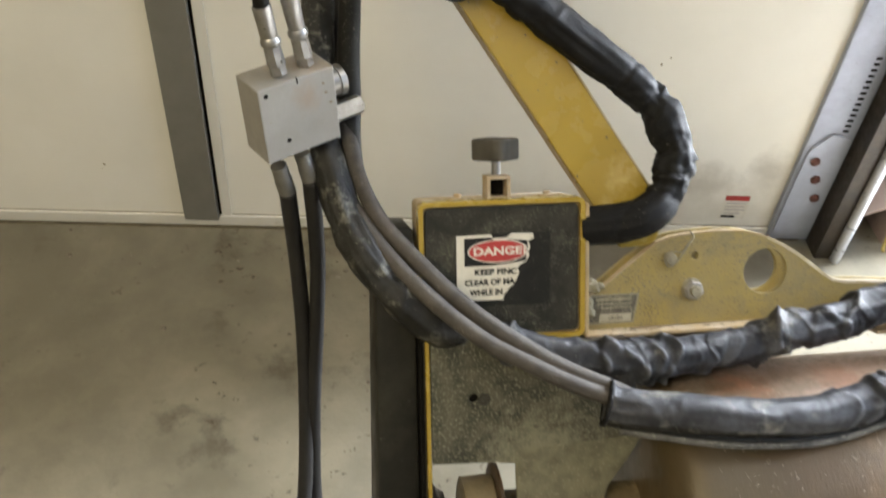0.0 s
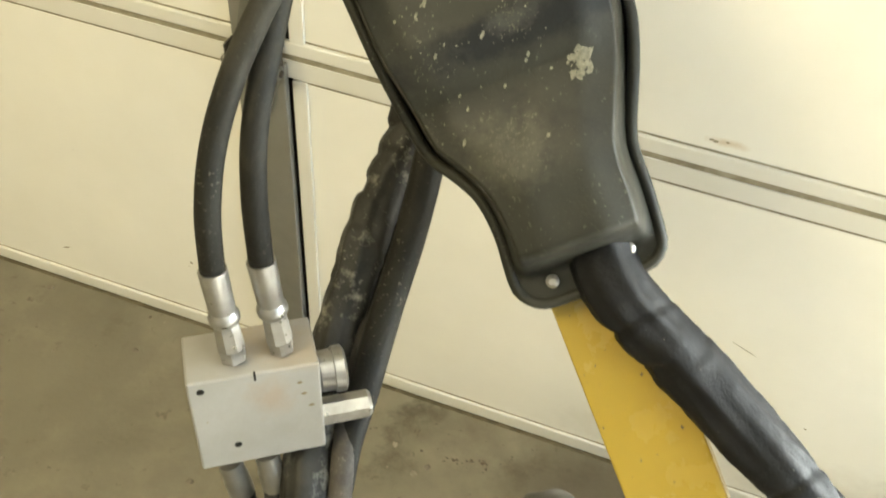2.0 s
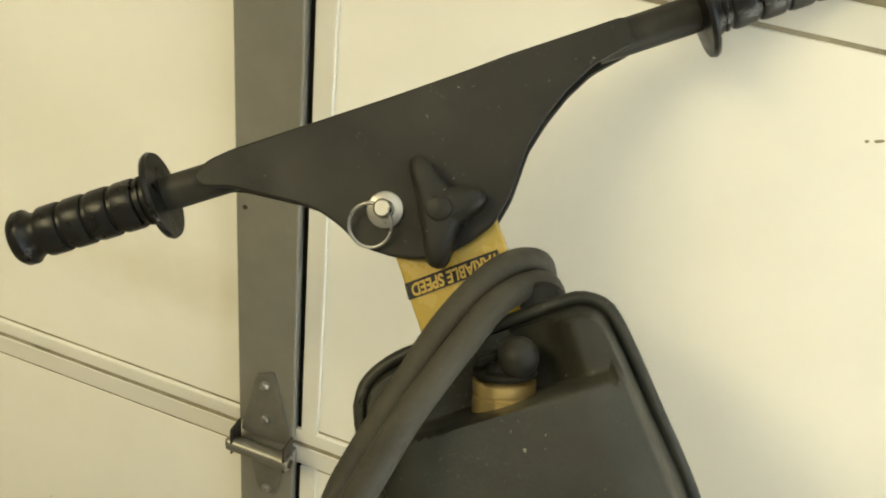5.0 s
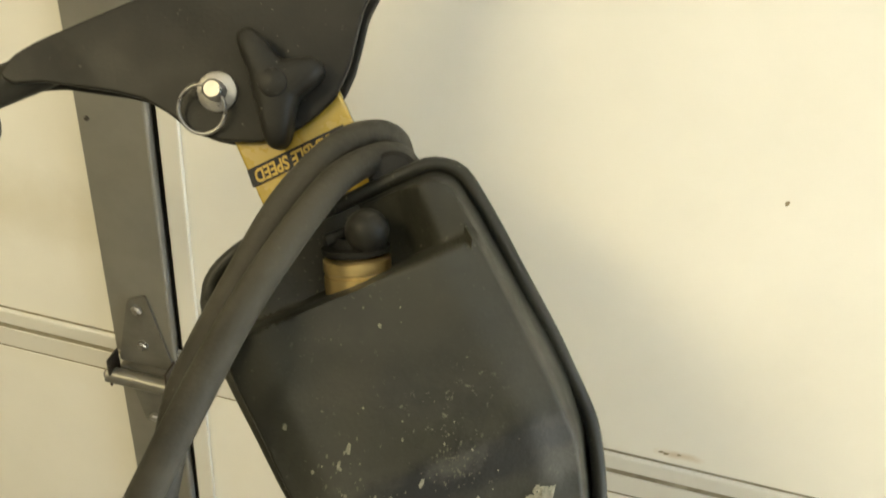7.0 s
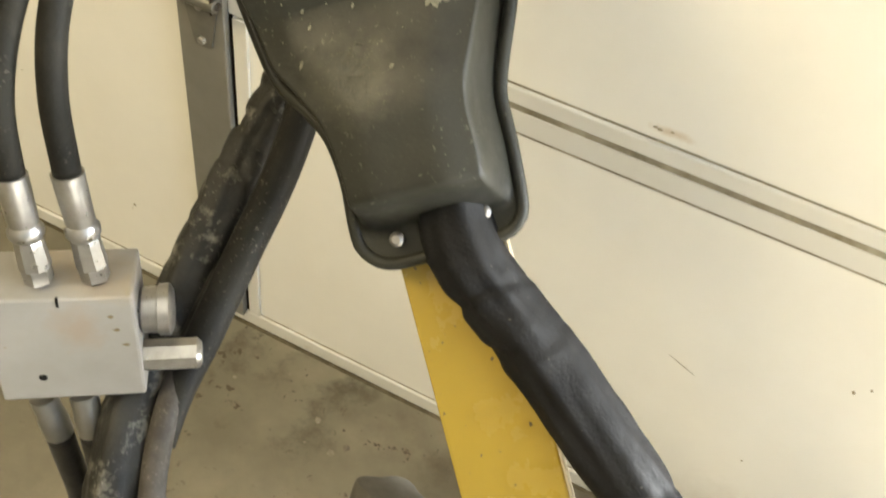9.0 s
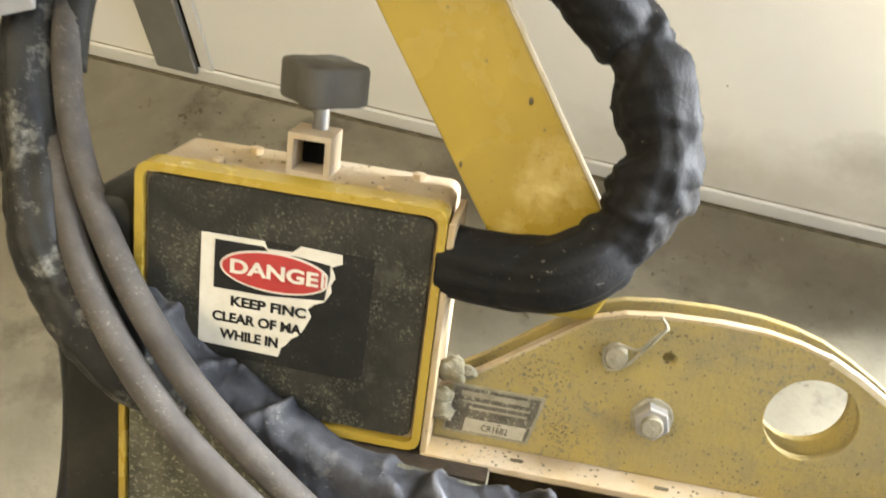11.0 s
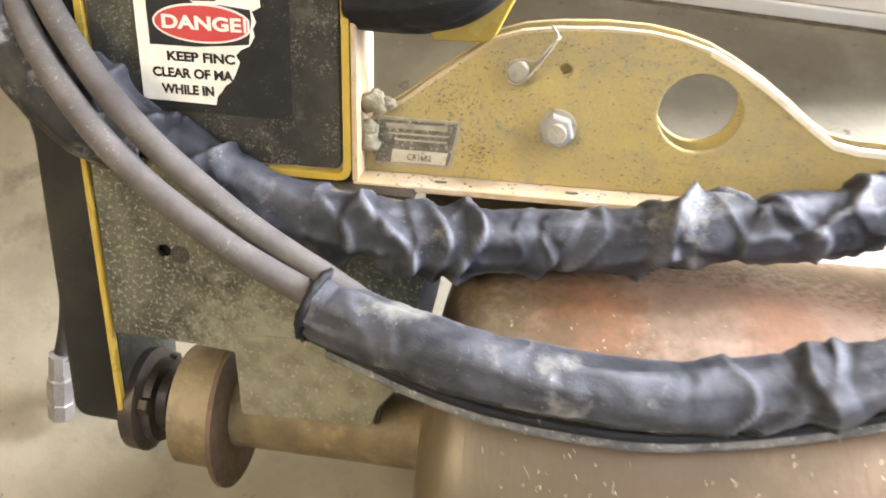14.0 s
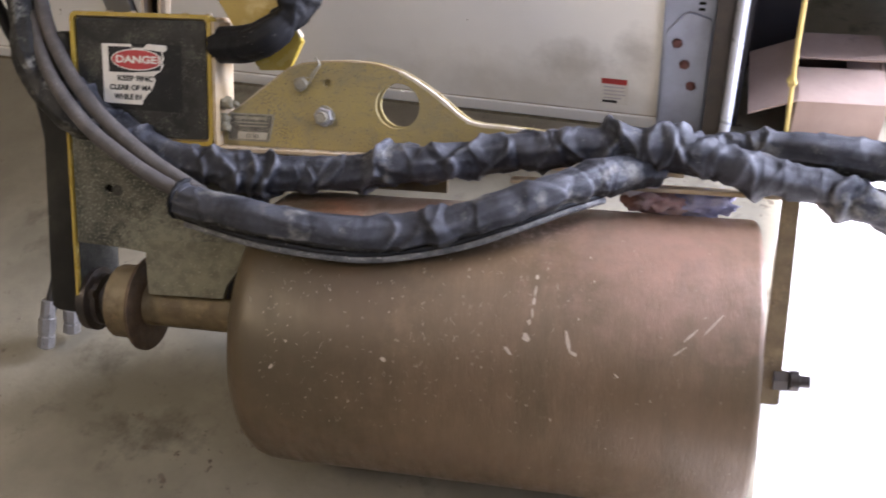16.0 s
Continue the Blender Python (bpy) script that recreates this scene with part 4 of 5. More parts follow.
marks = [(rnd.uniform(0.26, 0.77), rnd.uniform(0.2, 2.2), rnd.uniform(0.0008, 0.004), rnd.uniform(0.0003, 0.0008), rnd.uniform(-0.6, 0.6)) for k in range(75)]
marks += [(0.26 + 0.3 * rnd.random() ** 1.4, rnd.uniform(0.3, 1.9), rnd.uniform(0.0008, 0.003), rnd.uniform(0.0002, 0.0006), rnd.uniform(-0.8, 0.8)) for k in range(300)]
marks += [(0.24 + 0.34 * rnd.random(), rnd.uniform(0.65, 1.6), rnd.uniform(0.002, 0.008), rnd.uniform(0.00012, 0.0003), rnd.uniform(-0.9, 0.9)) for k in range(50)]
marks += DRIPS
for x, a, ln, wd, slope in marks:
    for j in range(4):
        q = []
        for du, sgn in ((0, 1), (1, 1), (1, -1), (0, -1)):
            t_ = (j + du) / 4
            w_ = wd * (0.3 + math.sin(math.pi * (0.1 + 0.8 * t_))) * (0.7 + 0.6 * noise.noise(Vector((x * 900, t_ * 4, 0))))
            q.append(bm.verts.new(drum_point(x + sgn * w_ + slope * ln * t_, a + ln * t_ / 0.168, 0.16825)))
        bm.faces.new(q)
tagged(part("dried_cement_spatter", bm, M_DRIP, dr, "pale scratches and cement drips"), kind="stuff")
# end arm and tie rail
arm = part("end_arm", prism(rounded([(0.808, -0.120), (0.827, -0.120), (0.830, -0.382), (0.807, -0.382)], 0.005), 0.006, 0.015, 0.001), M_RUST, mach, "dull steel end arm of the drum")
part("end_bolt", hexa((0.820, 0.010, -0.352), (1, 0, 0), 0.013, 0.018, 0.004), M_DARKSTEEL, mach, "dark axle end bolt")
sharp(part("end_nut", lathe((0.838, 0.006, -0.350), (1, 0, 0), [(0, 0.012), (0.010, 0.012), (0.011, 0.007), (0.022, 0.007)], 12), M_DARKSTEEL, mach))
part("tie_rail", block((0.505, 0.008, -0.1420), (0.812, 0.036, -0.1370), 0.001), M_CREAM, mach, "dusty yellow tie rail over the drum")
# crumpled rag under the rail
def rag(x, y, z, size, seed, mat_, label):
    bm = bmesh.new()
    bmesh.ops.create_icosphere(bm, subdivisions=4, radius=size)
    off = Vector((seed * 7.1, 0, 0))
    for v_ in bm.verts:
        c_ = v_.co / size
        k_ = 1 + 0.7 * noise.noise(c_ * 1.6 + off) + 0.8 * (0.4 - abs(noise.noise(c_ * 2.6 + off))) + 0.2 * noise.noise(c_ * 7 + off)
        v_.co = Vector((c_.x * 1.35, c_.y * 0.8, c_.z * 0.8)) * size * k_ + Vector((x, y, z))
    part("rag", bm, mat_, mach, label, True)
rag(0.672, 0.030, -0.157, 0.018, 1, M_RAGRED, "crumpled dusty reddish rag")
rag(0.726, 0.032, -0.158, 0.021, 2, M_RAGBLUE, "crumpled dusty bluish rag")
rag(0.640, 0.020, -0.128, 0.016, 3, M_RAGPALE, "pale dusty cloth wrapped under the sleeve")

# ---- bracket ----
part("bracket_web", block((0.186, 0.044, -0.165), (0.425, 0.049, -0.1228), 0.001), M_RUST, mach, "rusty brown web plate under the bracket")
bra = [(0.1475, -0.1175), (0.1475, -0.083), (0.173, -0.066), (0.200, -0.0445), (0.232, -0.0205), (0.250, -0.0145), (0.272, -0.0115), (0.304, -0.0100), (0.330, -0.0110), (0.350, -0.0145), (0.368, -0.020), (0.386, -0.029),
       (0.405, -0.0405), (0.424, -0.054), (0.440, -0.067), (0.452, -0.0745), (0.468, -0.0775), (0.490, -0.0785), (0.545, -0.083), (0.545, -0.1175)]
HOLES = [(0.366, -0.0605, 0.0265), (0.279, -0.0375, 0.0042)]
bk = part("bracket", prism(bra, 0.0200, 0.0262, 0.0006, holes=HOLES), M_DUSTY, mach, "cement-spattered yellow bracket plate with round hole")
def edge_band(pts, out, inn):
    """A narrow band that follows an open outline, a little outside and inside of it."""
    a_, b_ = [], []
    for k, p in enumerate(pts):
        q0, q1 = pts[max(k - 1, 0)], pts[min(k + 1, len(pts) - 1)]
        t_ = Vector((q1[0] - q0[0], q1[1] - q0[1])).normalized()
        n_ = Vector((-t_.y, t_.x))
        wob = 0.0008 * noise.noise(Vector((p[0] * 60, p[1] * 60, 0)))
        a_.append((p[0] + n_.x * out, p[1] + n_.y * out))
        b_.append((p[0] - n_.x * (inn + wob), p[1] - n_.y * (inn + wob)))
    return b_ + a_[::-1]
part("dusty_edge", prism(edge_band(bra[1:11], 0.0004, 0.0016), 0.0197, 0.0265), M_CREAM, bk, "pale cement dust caked along the edge")
part("dusty_edge", prism(edge_band(bra[10:-1], 0.0008, 0.0030), 0.0192, 0.0270), M_PALE, bk, "thick pale cement dust along the edge")
part("bracket_back", prism(bra, 0.0430, 0.0490, 0.0006, holes=HOLES[:1]), M_DUSTY, mach, "second yellow bracket plate")
fl = part("bracket_flange", block((0.1435, -0.0015, -0.1225), (0.700, 0.049, -0.1178), 0.0008), M_CREAM, mach, "dust-covered yellow bottom flange")
part("end_flange", block((0.1430, -0.0015, -0.1176), (0.1472, 0.048, 0.030), 0.0008), M_CREAM, mach, "dust-covered yellow end flange")
for x in (0.202, 0.290, 0.40):
    part("flange_slot", prism(rounded([(x - 0.0042, -0.0015), (x + 0.0042, -0.0015), (x + 0.0042, 0.0015), (x - 0.0042, 0.0015)], 0.0014), 0, 0.0004), M_DIRT, fl).matrix_basis = Matrix.Translation((0, 0.0085, -0.1172)) @ Matrix.Rotation(radians(90), 4, "X")
sharp(part("bolt_washer", lathe((0.2765, 0.0200, -0.0765), (0, -1, 0), [(0, 0.0128), (0.0016, 0.0128), (0.002, 0.012)], 24), M_CEMENT, bk))
sharp(part("hex_bolt", hexa((0.2765, 0.0180, -0.0770), (0, -1, 0), 0.0112, 0.0075), M_ALU, bk, "cement-dusted hex bolt"))
sharp(part("bolt_end", lathe((0.2765, 0.0105, -0.0770), (0, -1, 0), [(0, 0.0066), (0.004, 0.0066), (0.0045, 0.006)], 16), M_CEMENT, bk))
sharp(part("clevis_pin", lathe((0.2485, 0.0200, -0.0392), (0, -1, 0), [(0, 0.0068), (0.007, 0.0068), (0.008, 0.006)], 18), M_CEMENT, bk))
clip = [(0.2405, 0.0145, -0.0345), (0.2425, 0.0135, -0.0455), (0.2490, 0.0130, -0.0470), (0.2550, 0.0130, -0.0425), (0.2620, 0.0125, -0.0330), (0.2680, 0.012, -0.0240), (0.2745, 0.012, -0.0135)]
part("cotter", tube(clip, 0.0009, 6, 0.002), M_CEMENT, bk, "bent steel cotter pin", True)
clip = [(0.2405, 0.0145, -0.0345), (0.2500, 0.0130, -0.0310), (0.2600, 0.0110, -0.0310), (0.2660, 0.0105, -0.0225), (0.2725, 0.010, -0.0140), (0.268, 0.010, -0.0075)]
part("cotter", tube(clip, 0.0009, 6, 0.002), M_CEMENT, bk, "", True)
npl = part("nameplate", prism(rounded([(0.1525, -0.1115), (0.2065, -0.1115), (0.2135, -0.0775), (0.1565, -0.0775)], 0.0015), 0.0192, 0.0199), M_CEMENT, mach, "worn brown metal nameplate")
part("plate_field", prism([(0.1545, -0.1095), (0.2050, -0.1095), (0.2110, -0.0792), (0.1580, -0.0792)], 0.0187, 0.0191), M_NAME, npl)
part("plate_field", prism([(0.1655, -0.1090), (0.2030, -0.1090), (0.2045, -0.1000), (0.1665, -0.1000)], 0.0183, 0.0186), M_PLATE, npl)
lettering("plate_text", "CR1682", (0.177, 0.0180, -0.1070), 0.0044, M_INK, npl, width=0.0165)
for z, x0, x1, h in ((-0.0848, 0.162, 0.204, 0.0034), (-0.0893, 0.163, 0.205, 0.0014), (-0.0935, 0.168, 0.204, 0.0014)):
    part("text_bar", prism([(x0, z), (x1, z), (x1, z + h), (x0, z + h)], 0.0183, 0.0186), M_CEMENT, npl)
for (x, z, r, sd) in ((0.1555, -0.066, 0.0085, 1), (0.1515, -0.094, 0.0075, 2), (0.1515, -0.084, 0.006, 3), (0.165, -0.066, 0.0045, 4)):
    bm = bmesh.new()
    bmesh.ops.create_icosphere(bm, subdivisions=3, radius=r)
    for v_ in bm.verts:
        q_ = v_.co / r
        v_.co *= 1 + 0.55 * noise.noise(q_ * 1.1 + Vector((sd * 3.3, 0, 0))) + 0.25 * noise.noise(q_ * 3.5 + Vector((sd, 4, 0)))
        v_.co.y *= 0.6
        v_.co += Vector((x, 0.014, z))
    part("cement_lump", bm, M_LUMP, bk, "lump of dried cement", True)

r_ = random.Random(21)
bm = bmesh.new()
for k in range(150):
    x, y = r_.uniform(0.15, 0.54), r_.uniform(-0.001, 0.019)
    z, r = -0.1177, r_.uniform(0.0004, 0.0012)
    if k % 3 == 0:
        x, y, z = r_.uniform(-0.03, 0.135), r_.uniform(0.008, 0.068), 0.0352
    ret = bmesh.ops.create_icosphere(bm, subdivisions=1, radius=r)
    for v_ in ret["verts"]:
        v_.co = Vector((v_.co.x * r_.uniform(0.7, 1.5), v_.co.y, v_.co.z * 0.8)) + Vector((x, y, z))
tagged(part("cement_grit", bm, M_LUMP, mach, "dried cement crumbs on the ledges"), kind="stuff")
bm = bmesh.new()
nests = [(0.235, -0.040, 0.020, 45), (0.262, -0.020, 0.022, 45), (0.222, -0.096, 0.010, 60), (0.300, -0.030, 0.020, 45), (0.33, -0.09, 0.03, 40), (0.255, -0.060, 0.015, 30), (0.40, -0.075, 0.03, 35), (0.20, -0.062, 0.012, 35), (0.31, -0.108, 0.03, 40)]
for nx, nz_, spread, many in nests:
    for k in range(int(many * 1.8)):
        x, z, r = r_.gauss(nx, spread), r_.gauss(nz_, spread * 0.6), r_.uniform(0.00025, 0.00085)
        inside = -0.116 < z < min(-0.012, -0.083 + (x - 0.1475) * 0.74, -0.0115 - max(0.0, x - 0.345) * 0.62) and 0.152 < x < 0.53
        if not inside or math.hypot(x - 0.366, z + 0.0605) < 0.028 or (x < 0.214 and z < -0.076):
            continue
        ret = bmesh.ops.create_icosphere(bm, subdivisions=1, radius=r)
        for v_ in ret["verts"]:
            v_.co = Vector((v_.co.x * r_.uniform(0.7, 1.6), v_.co.y * 0.6, v_.co.z)) + Vector((x, 0.0198, z))
tagged(part("cement_spatter", bm, M_GRIT, bk, "fine cement grit stuck to the plate"), kind="stuff")

# ---- handle bar ----
D1, D2 = Vector((-0.5525, 0.8335)), Vector((0.8335, 0.5525))
B0 = Vector((0.0905, 0.1285)) + D2 * 0.0325
def bar2(along, across):
    p = B0 + D1 * along + D2 * across
    return (p.x, p.y)
def leaning(bm):
    """The bar runs a little deeper towards its top."""
    for v_ in bm.verts:
        v_.co.y += 0.038 * (v_.co.z - 0.10)
    return bm
hb = part("handle_bar", leaning(prism([bar2(-0.185, -0.0325), bar2(-0.205, 0.0), bar2(-0.185, 0.0325), bar2(0.560, 0.0325), bar2(0.560, -0.0325)], 0.0290, 0.0390, 0.0015)), M_YELLOW, mach, "bright yellow flat steel handle bar")
# worn paint on the bar's edge, paler still for the daylight on it
part("worn_lit_edge", leaning(prism([bar2(-0.18, 0.0327), bar2(-0.18, 0.0342), bar2(0.20, 0.0342), bar2(0.20, 0.0327)], 0.0288, 0.0392)), M_PALE, hb, "edge with paint worn pale and daylight put into its colour")
part("bar_lip", leaning(prism([bar2(-0.17, -0.0325), bar2(-0.17, -0.0285), bar2(0.55, -0.0285), bar2(0.55, -0.0325)], 0.0392, 0.058)), M_CREAM, hb)
r_ = random.Random(33)
bm = bmesh.new()
for _ in range(26):
    px, pz = bar2(r_.uniform(-0.10, 0.20), r_.uniform(-0.030, 0.030))
    s_, tall = r_.uniform(0.0004, 0.0013), r_.uniform(0.8, 2.2)
    bm.faces.new([bm.verts.new((px + s_ * q * math.cos(a), 0.0287 + 0.038 * (pz - 0.10), pz + s_ * tall * q * math.sin(a))) for a, q in ((k * math.tau / 7, r_.uniform(0.5, 1.2)) for k in range(7))])
tagged(part("paint_chips", bm, M_DIRT, hb, "small dark chips in the yellow paint"), kind="stuff")
# decal with upside-down lettering
dc = part("decal", prism([(-0.1825, 0.5405), (-0.1775, 0.5315), (-0.1285, 0.5650), (-0.1335, 0.5740)], 0.0447, 0.0452), M_INK, mach, "black decal with yellow upside-down words")
lettering("decal_text", "VARIABLE SPEED", (-0.1327, 0.0444, 0.5727), 0.0080, M_YINK, dc, xdir=(-0.8335, 0, -0.5700), up=(0.45, 0, -0.893), width=0.0560, bold=0.03)

# ---- black moulded cover ----
RIM = [(-0.190, 0.476), (-0.184, 0.491), (-0.168, 0.507), (-0.128, 0.531), (-0.094, 0.554), (-0.081, 0.562), (-0.063, 0.561), (-0.044, 0.539), (-0.021, 0.508), (-0.001, 0.482), (0.012, 0.462), (0.026, 0.441), (0.034, 0.415), (0.039, 0.388), (0.044, 0.362),
       (0.057, 0.343), (0.069, 0.322), (0.079, 0.304), (0.077, 0.289), (0.060, 0.275), (0.034, 0.257), (0.0135, 0.244), (0.001, 0.2435), (-0.0108, 0.249), (-0.0195, 0.264), (-0.0297, 0.284), (-0.046, 0.304), (-0.065, 0.314), (-0.081, 0.320), (-0.093, 0.331), (-0.108, 0.349), (-0.131, 0.377), (-0.150, 0.404), (-0.1705, 0.432), (-0.186, 0.458)]
RIM = rounded(RIM, 0.012, 4)
def inset(poly, d):
    """The polygon (clockwise) drawn in by d."""
    out = []
    for i, p in enumerate(poly):
        a, b = Vector(poly[i - 1]), Vector(poly[(i + 1) % len(poly)])
        t_ = (b - a).normalized()
        out.append((p[0] + t_.y * d, p[1] - t_.x * d))
    return out
RIM = inset(RIM, 0.0035)
def seg_dist(p, a, b):
    ab = b - a
    t_ = max(0.0, min(1.0, (p - a).dot(ab) / ab.length_squared))
    return (p - a - ab * t_).length
def smooth(a, b, x):
    t_ = max(0.0, min(1.0, (x - a) / (b - a)))
    return t_ * t_ * (3 - 2 * t_)
COVER_RIM = [Vector(p) for p in RIM]
L0, LDIR = Vector((-0.152, 0.4625)), Vector((0.853, 0.526)).normalized()
LNOR = Vector((-LDIR.y, LDIR.x))
E0, EDIR = Vector((0.008, 0.246)), Vector((0.069, 0.042)).normalized()
ENOR = Vector((-EDIR.y, EDIR.x))
def cover_depth(p):
    """How far the cover's face stands forward at a point."""
    d = min(seg_dist(p, COVER_RIM[i - 1], COVER_RIM[i]) for i in range(len(COVER_RIM)))
    rise = smooth(0.002, 0.013, d) * (0.88 + 0.12 * smooth(0.008, 0.035, d))
    up_, along = (p - L0).dot(LNOR), (p - L0).dot(LDIR)
    rise *= smooth(0.016, 0.042, (p - E0).dot(ENOR))
    floor_ = 0.10 + 0.58 * smooth(0.078, 0.104, along)
    pocket = smooth(-0.0015, 0.0035, up_)
    rise = rise * (1 - pocket) + min(rise, floor_ + 0.18 * smooth(0.03, 0.0, along)) * pocket
    k = (p - Vector((-0.101, 0.387))).dot(Vector((-0.532, 0.847)))
    rise -= 0.10 * smooth(0.0, 0.10, k) + 0.30 * max(0.0, min(1.0, -k / 0.034)) - 0.26 * smooth(-0.036, -0.10, k)
    return 0.0105 - 0.049 * rise + 0.0008 * noise.noise(Vector((p.x * 40, p.y * 40, 0)))
def moulded_cover():
    rim, c, depth = COVER_RIM, Vector((-0.045, 0.405)), cover_depth
    bm = bmesh.new()
    levels = [1.0] + [1 - 0.010 * k for k in range(1, 81)] + [0.17 - 0.03 * k for k in range(0, 5)]
    rows_ = [[bm.verts.new((p.x, 0.0265, p.y)) for p in rim], [bm.verts.new((p.x, 0.0120, p.y)) for p in rim]]
    for s in levels:
        if s == 1.0:
            s = 0.997
        row = []
        for p in rim:
            q = c + (p - c) * s
            row.append(bm.verts.new((q.x, depth(q), q.y)))
        rows_.append(row)
    tip = bm.verts.new((c.x, depth(c), c.y))
    n_ = len(rim)
    for a, b in zip(rows_[:-1], rows_[1:]):
        for i in range(n_):
            bm.faces.new((a[i], a[(i + 1) % n_], b[(i + 1) % n_], b[i]))
    for i in range(n_):
        bm.faces.new((rows_[-1][i], rows_[-1][(i + 1) % n_], tip))
    bm.faces.new(rows_[0][::-1])
    return bm
cov = sharp(part("moulded_cover", moulded_cover(), M_COVER, mach, "dusty black moulded plastic cover with paint spots"), 50)
# added black filler that makes the gap behind the hose dark
part("gap_filler", lathe((-0.0985, 0.030, 0.5485), (0, -1, 0), [(0, 0.0135), (0.014, 0.0135), (0.016, 0.011)], 20), M_RUBBER, cov, "black filler between the hose and the cover's rim")
bead = [(p[0], 0.0135, p[1]) for p in RIM[::3]]
bead += bead[:2]
part("rim_bead", tube(bead, 0.0040, 8, 0.005), M_COVER, cov, "", True)
for x, z in ((0.0128, 0.2640), (0.0548, 0.2955)):
    sharp(part("cover_screw", lathe((x, 0.0095, z), (0, -1, 0), [(0, 0.0045), (0.002, 0.0043), (0.0035, 0.0025)], 12), M_SHINY, cov))
# paint blots on the cover face
def on_cover(x, z):
    """True well inside the cover's rim."""
    hit = False
    for a, b in zip(COVER_RIM, COVER_RIM[1:] + COVER_RIM[:1]):
        if (a.y > z) != (b.y > z) and x < a.x + (z - a.y) / (b.y - a.y) * (b.x - a.x):
            hit = not hit
    return hit and min(seg_dist(Vector((x, z)), COVER_RIM[i - 1], COVER_RIM[i]) for i in range(len(COVER_RIM))) > 0.024
def blot(x, z, size, seed, mat, count, grain, name, label):
    r_ = random.Random(seed)
    bm = bmesh.new()
    for _ in range(count):
        px, pz = x + r_.gauss(0, size * 0.45), z + r_.gauss(0, size * 0.5)
        s_ = grain * r_.uniform(0.3, 1.2)
        if not on_cover(px, pz):
            continue
        tall = r_.uniform(0.8, 2.4)
        ring_ = [bm.verts.new((px + s_ * q * math.cos(a), cover_depth(Vector((px + s_ * q * math.cos(a), pz + s_ * tall * q * math.sin(a)))) - 0.0005, pz + s_ * tall * q * math.sin(a)))
                 for a, q in ((k * math.tau / 7, r_.uniform(0.5, 1.2)) for k in range(7))]
        bm.faces.new(ring_)
    return part(name, bm, mat, cov, label)
for n_, (x, z, size, count, grain, mat_, label) in enumerate((
        (-0.062, 0.405, 0.085, 60, 0.0006, M_SPLATDK, "scattered pale paint specks"), (-0.030, 0.344, 0.019, 190, 0.0007, M_SPLATDK, "speckled smear of dried cement"),
        (-0.044, 0.419, 0.014, 110, 0.0005, M_SPLATDK, "speckled grey smear on the band"), (-0.092, 0.386, 0.026, 70, 0.0006, M_SPLATDK, "scattered pale paint specks"),
        (-0.095, 0.392, 0.045, 34, 0.0013, M_SPLAT, "larger pale paint spots"), (-0.040, 0.430, 0.090, 26, 0.0011, M_SPLAT, "larger pale paint spots"),
        (-0.0005, 0.4035, 0.0072, 44, 0.0024, M_SPLAT, "blot of dried pale paint"))):
    tagged(blot(x, z, size, 8 + n_, mat_, count, grain, "paint_specks", label), kind="stuff")

# ---- brass valve in the pocket ----
br = sharp(part("brass_valve", lathe((-0.1055, 0.002, 0.487), (-0.20, -0.20, 0.95), [(0, 0.0172), (0.010, 0.0172), (0.0105, 0.0163), (0.012, 0.0163), (0.0125, 0.0172), (0.018, 0.0172), (0.020, 0.0145)], 28), M_BRASS, mach, "brass valve body"))
sharp(part("valve_cap", lathe((-0.1097, -0.0022, 0.5068), (-0.20, -0.20, 0.95), [(0, 0.0165), (0.0015, 0.0175), (0.0035, 0.0175), (0.0045, 0.0120), (0.009, 0.0105)], 24), M_BLACK, br, "black valve collar"))
bm = bmesh.new()
bmesh.ops.create_uvsphere(bm, u_segments=24, v_segments=14, radius=0.0112, matrix=Matrix.Translation((-0.1047, -0.0140, 0.5188)))
part("lever", block((-0.006, -0.004, 0.0), (0.016, 0.004, 0.006), 0.0015, pose(-0.1195, -0.006, 0.5105, 0, -28, 20)), M_BLACK, br, "dusty black valve lever")
part("ball_knob", bm, M_BLACK, br, "dusty black ball knob", True)

# ---- handle ----
plate = [(-0.3270, 0.5720), (-0.3200, 0.5842), (-0.3070, 0.5942), (-0.2676, 0.6180), (-0.2203, 0.6465), (-0.1774, 0.6735), (-0.1556, 0.6880), (-0.1135, 0.7135), (-0.0940, 0.7255), (-0.0840, 0.7120), (-0.0971, 0.7003), (-0.1049, 0.6930), (-0.1162, 0.6755), (-0.1245, 0.6570), (-0.1310, 0.6375),
         (-0.1325, 0.6200), (-0.1340, 0.6050), (-0.1392, 0.5870), (-0.1500, 0.5735), (-0.1640, 0.5612), (-0.1798, 0.5562), (-0.1945, 0.5545), (-0.2078, 0.5550), (-0.2165, 0.5572), (-0.2285, 0.5645), (-0.2440, 0.5705), (-0.2617, 0.5720), (-0.2868, 0.5717), (-0.3009, 0.5716), (-0.3195, 0.5675)]
hp = part("handle_plate", prism(rounded(plate, 0.004, 3), 0.0400, 0.0452, 0.0015), M_BLACK, mach, "scuffed black steel handle plate")
part("handle_plate_back", prism(rounded(plate, 0.004, 3), 0.0665, 0.0715, 0.0012), M_BLACK, mach)
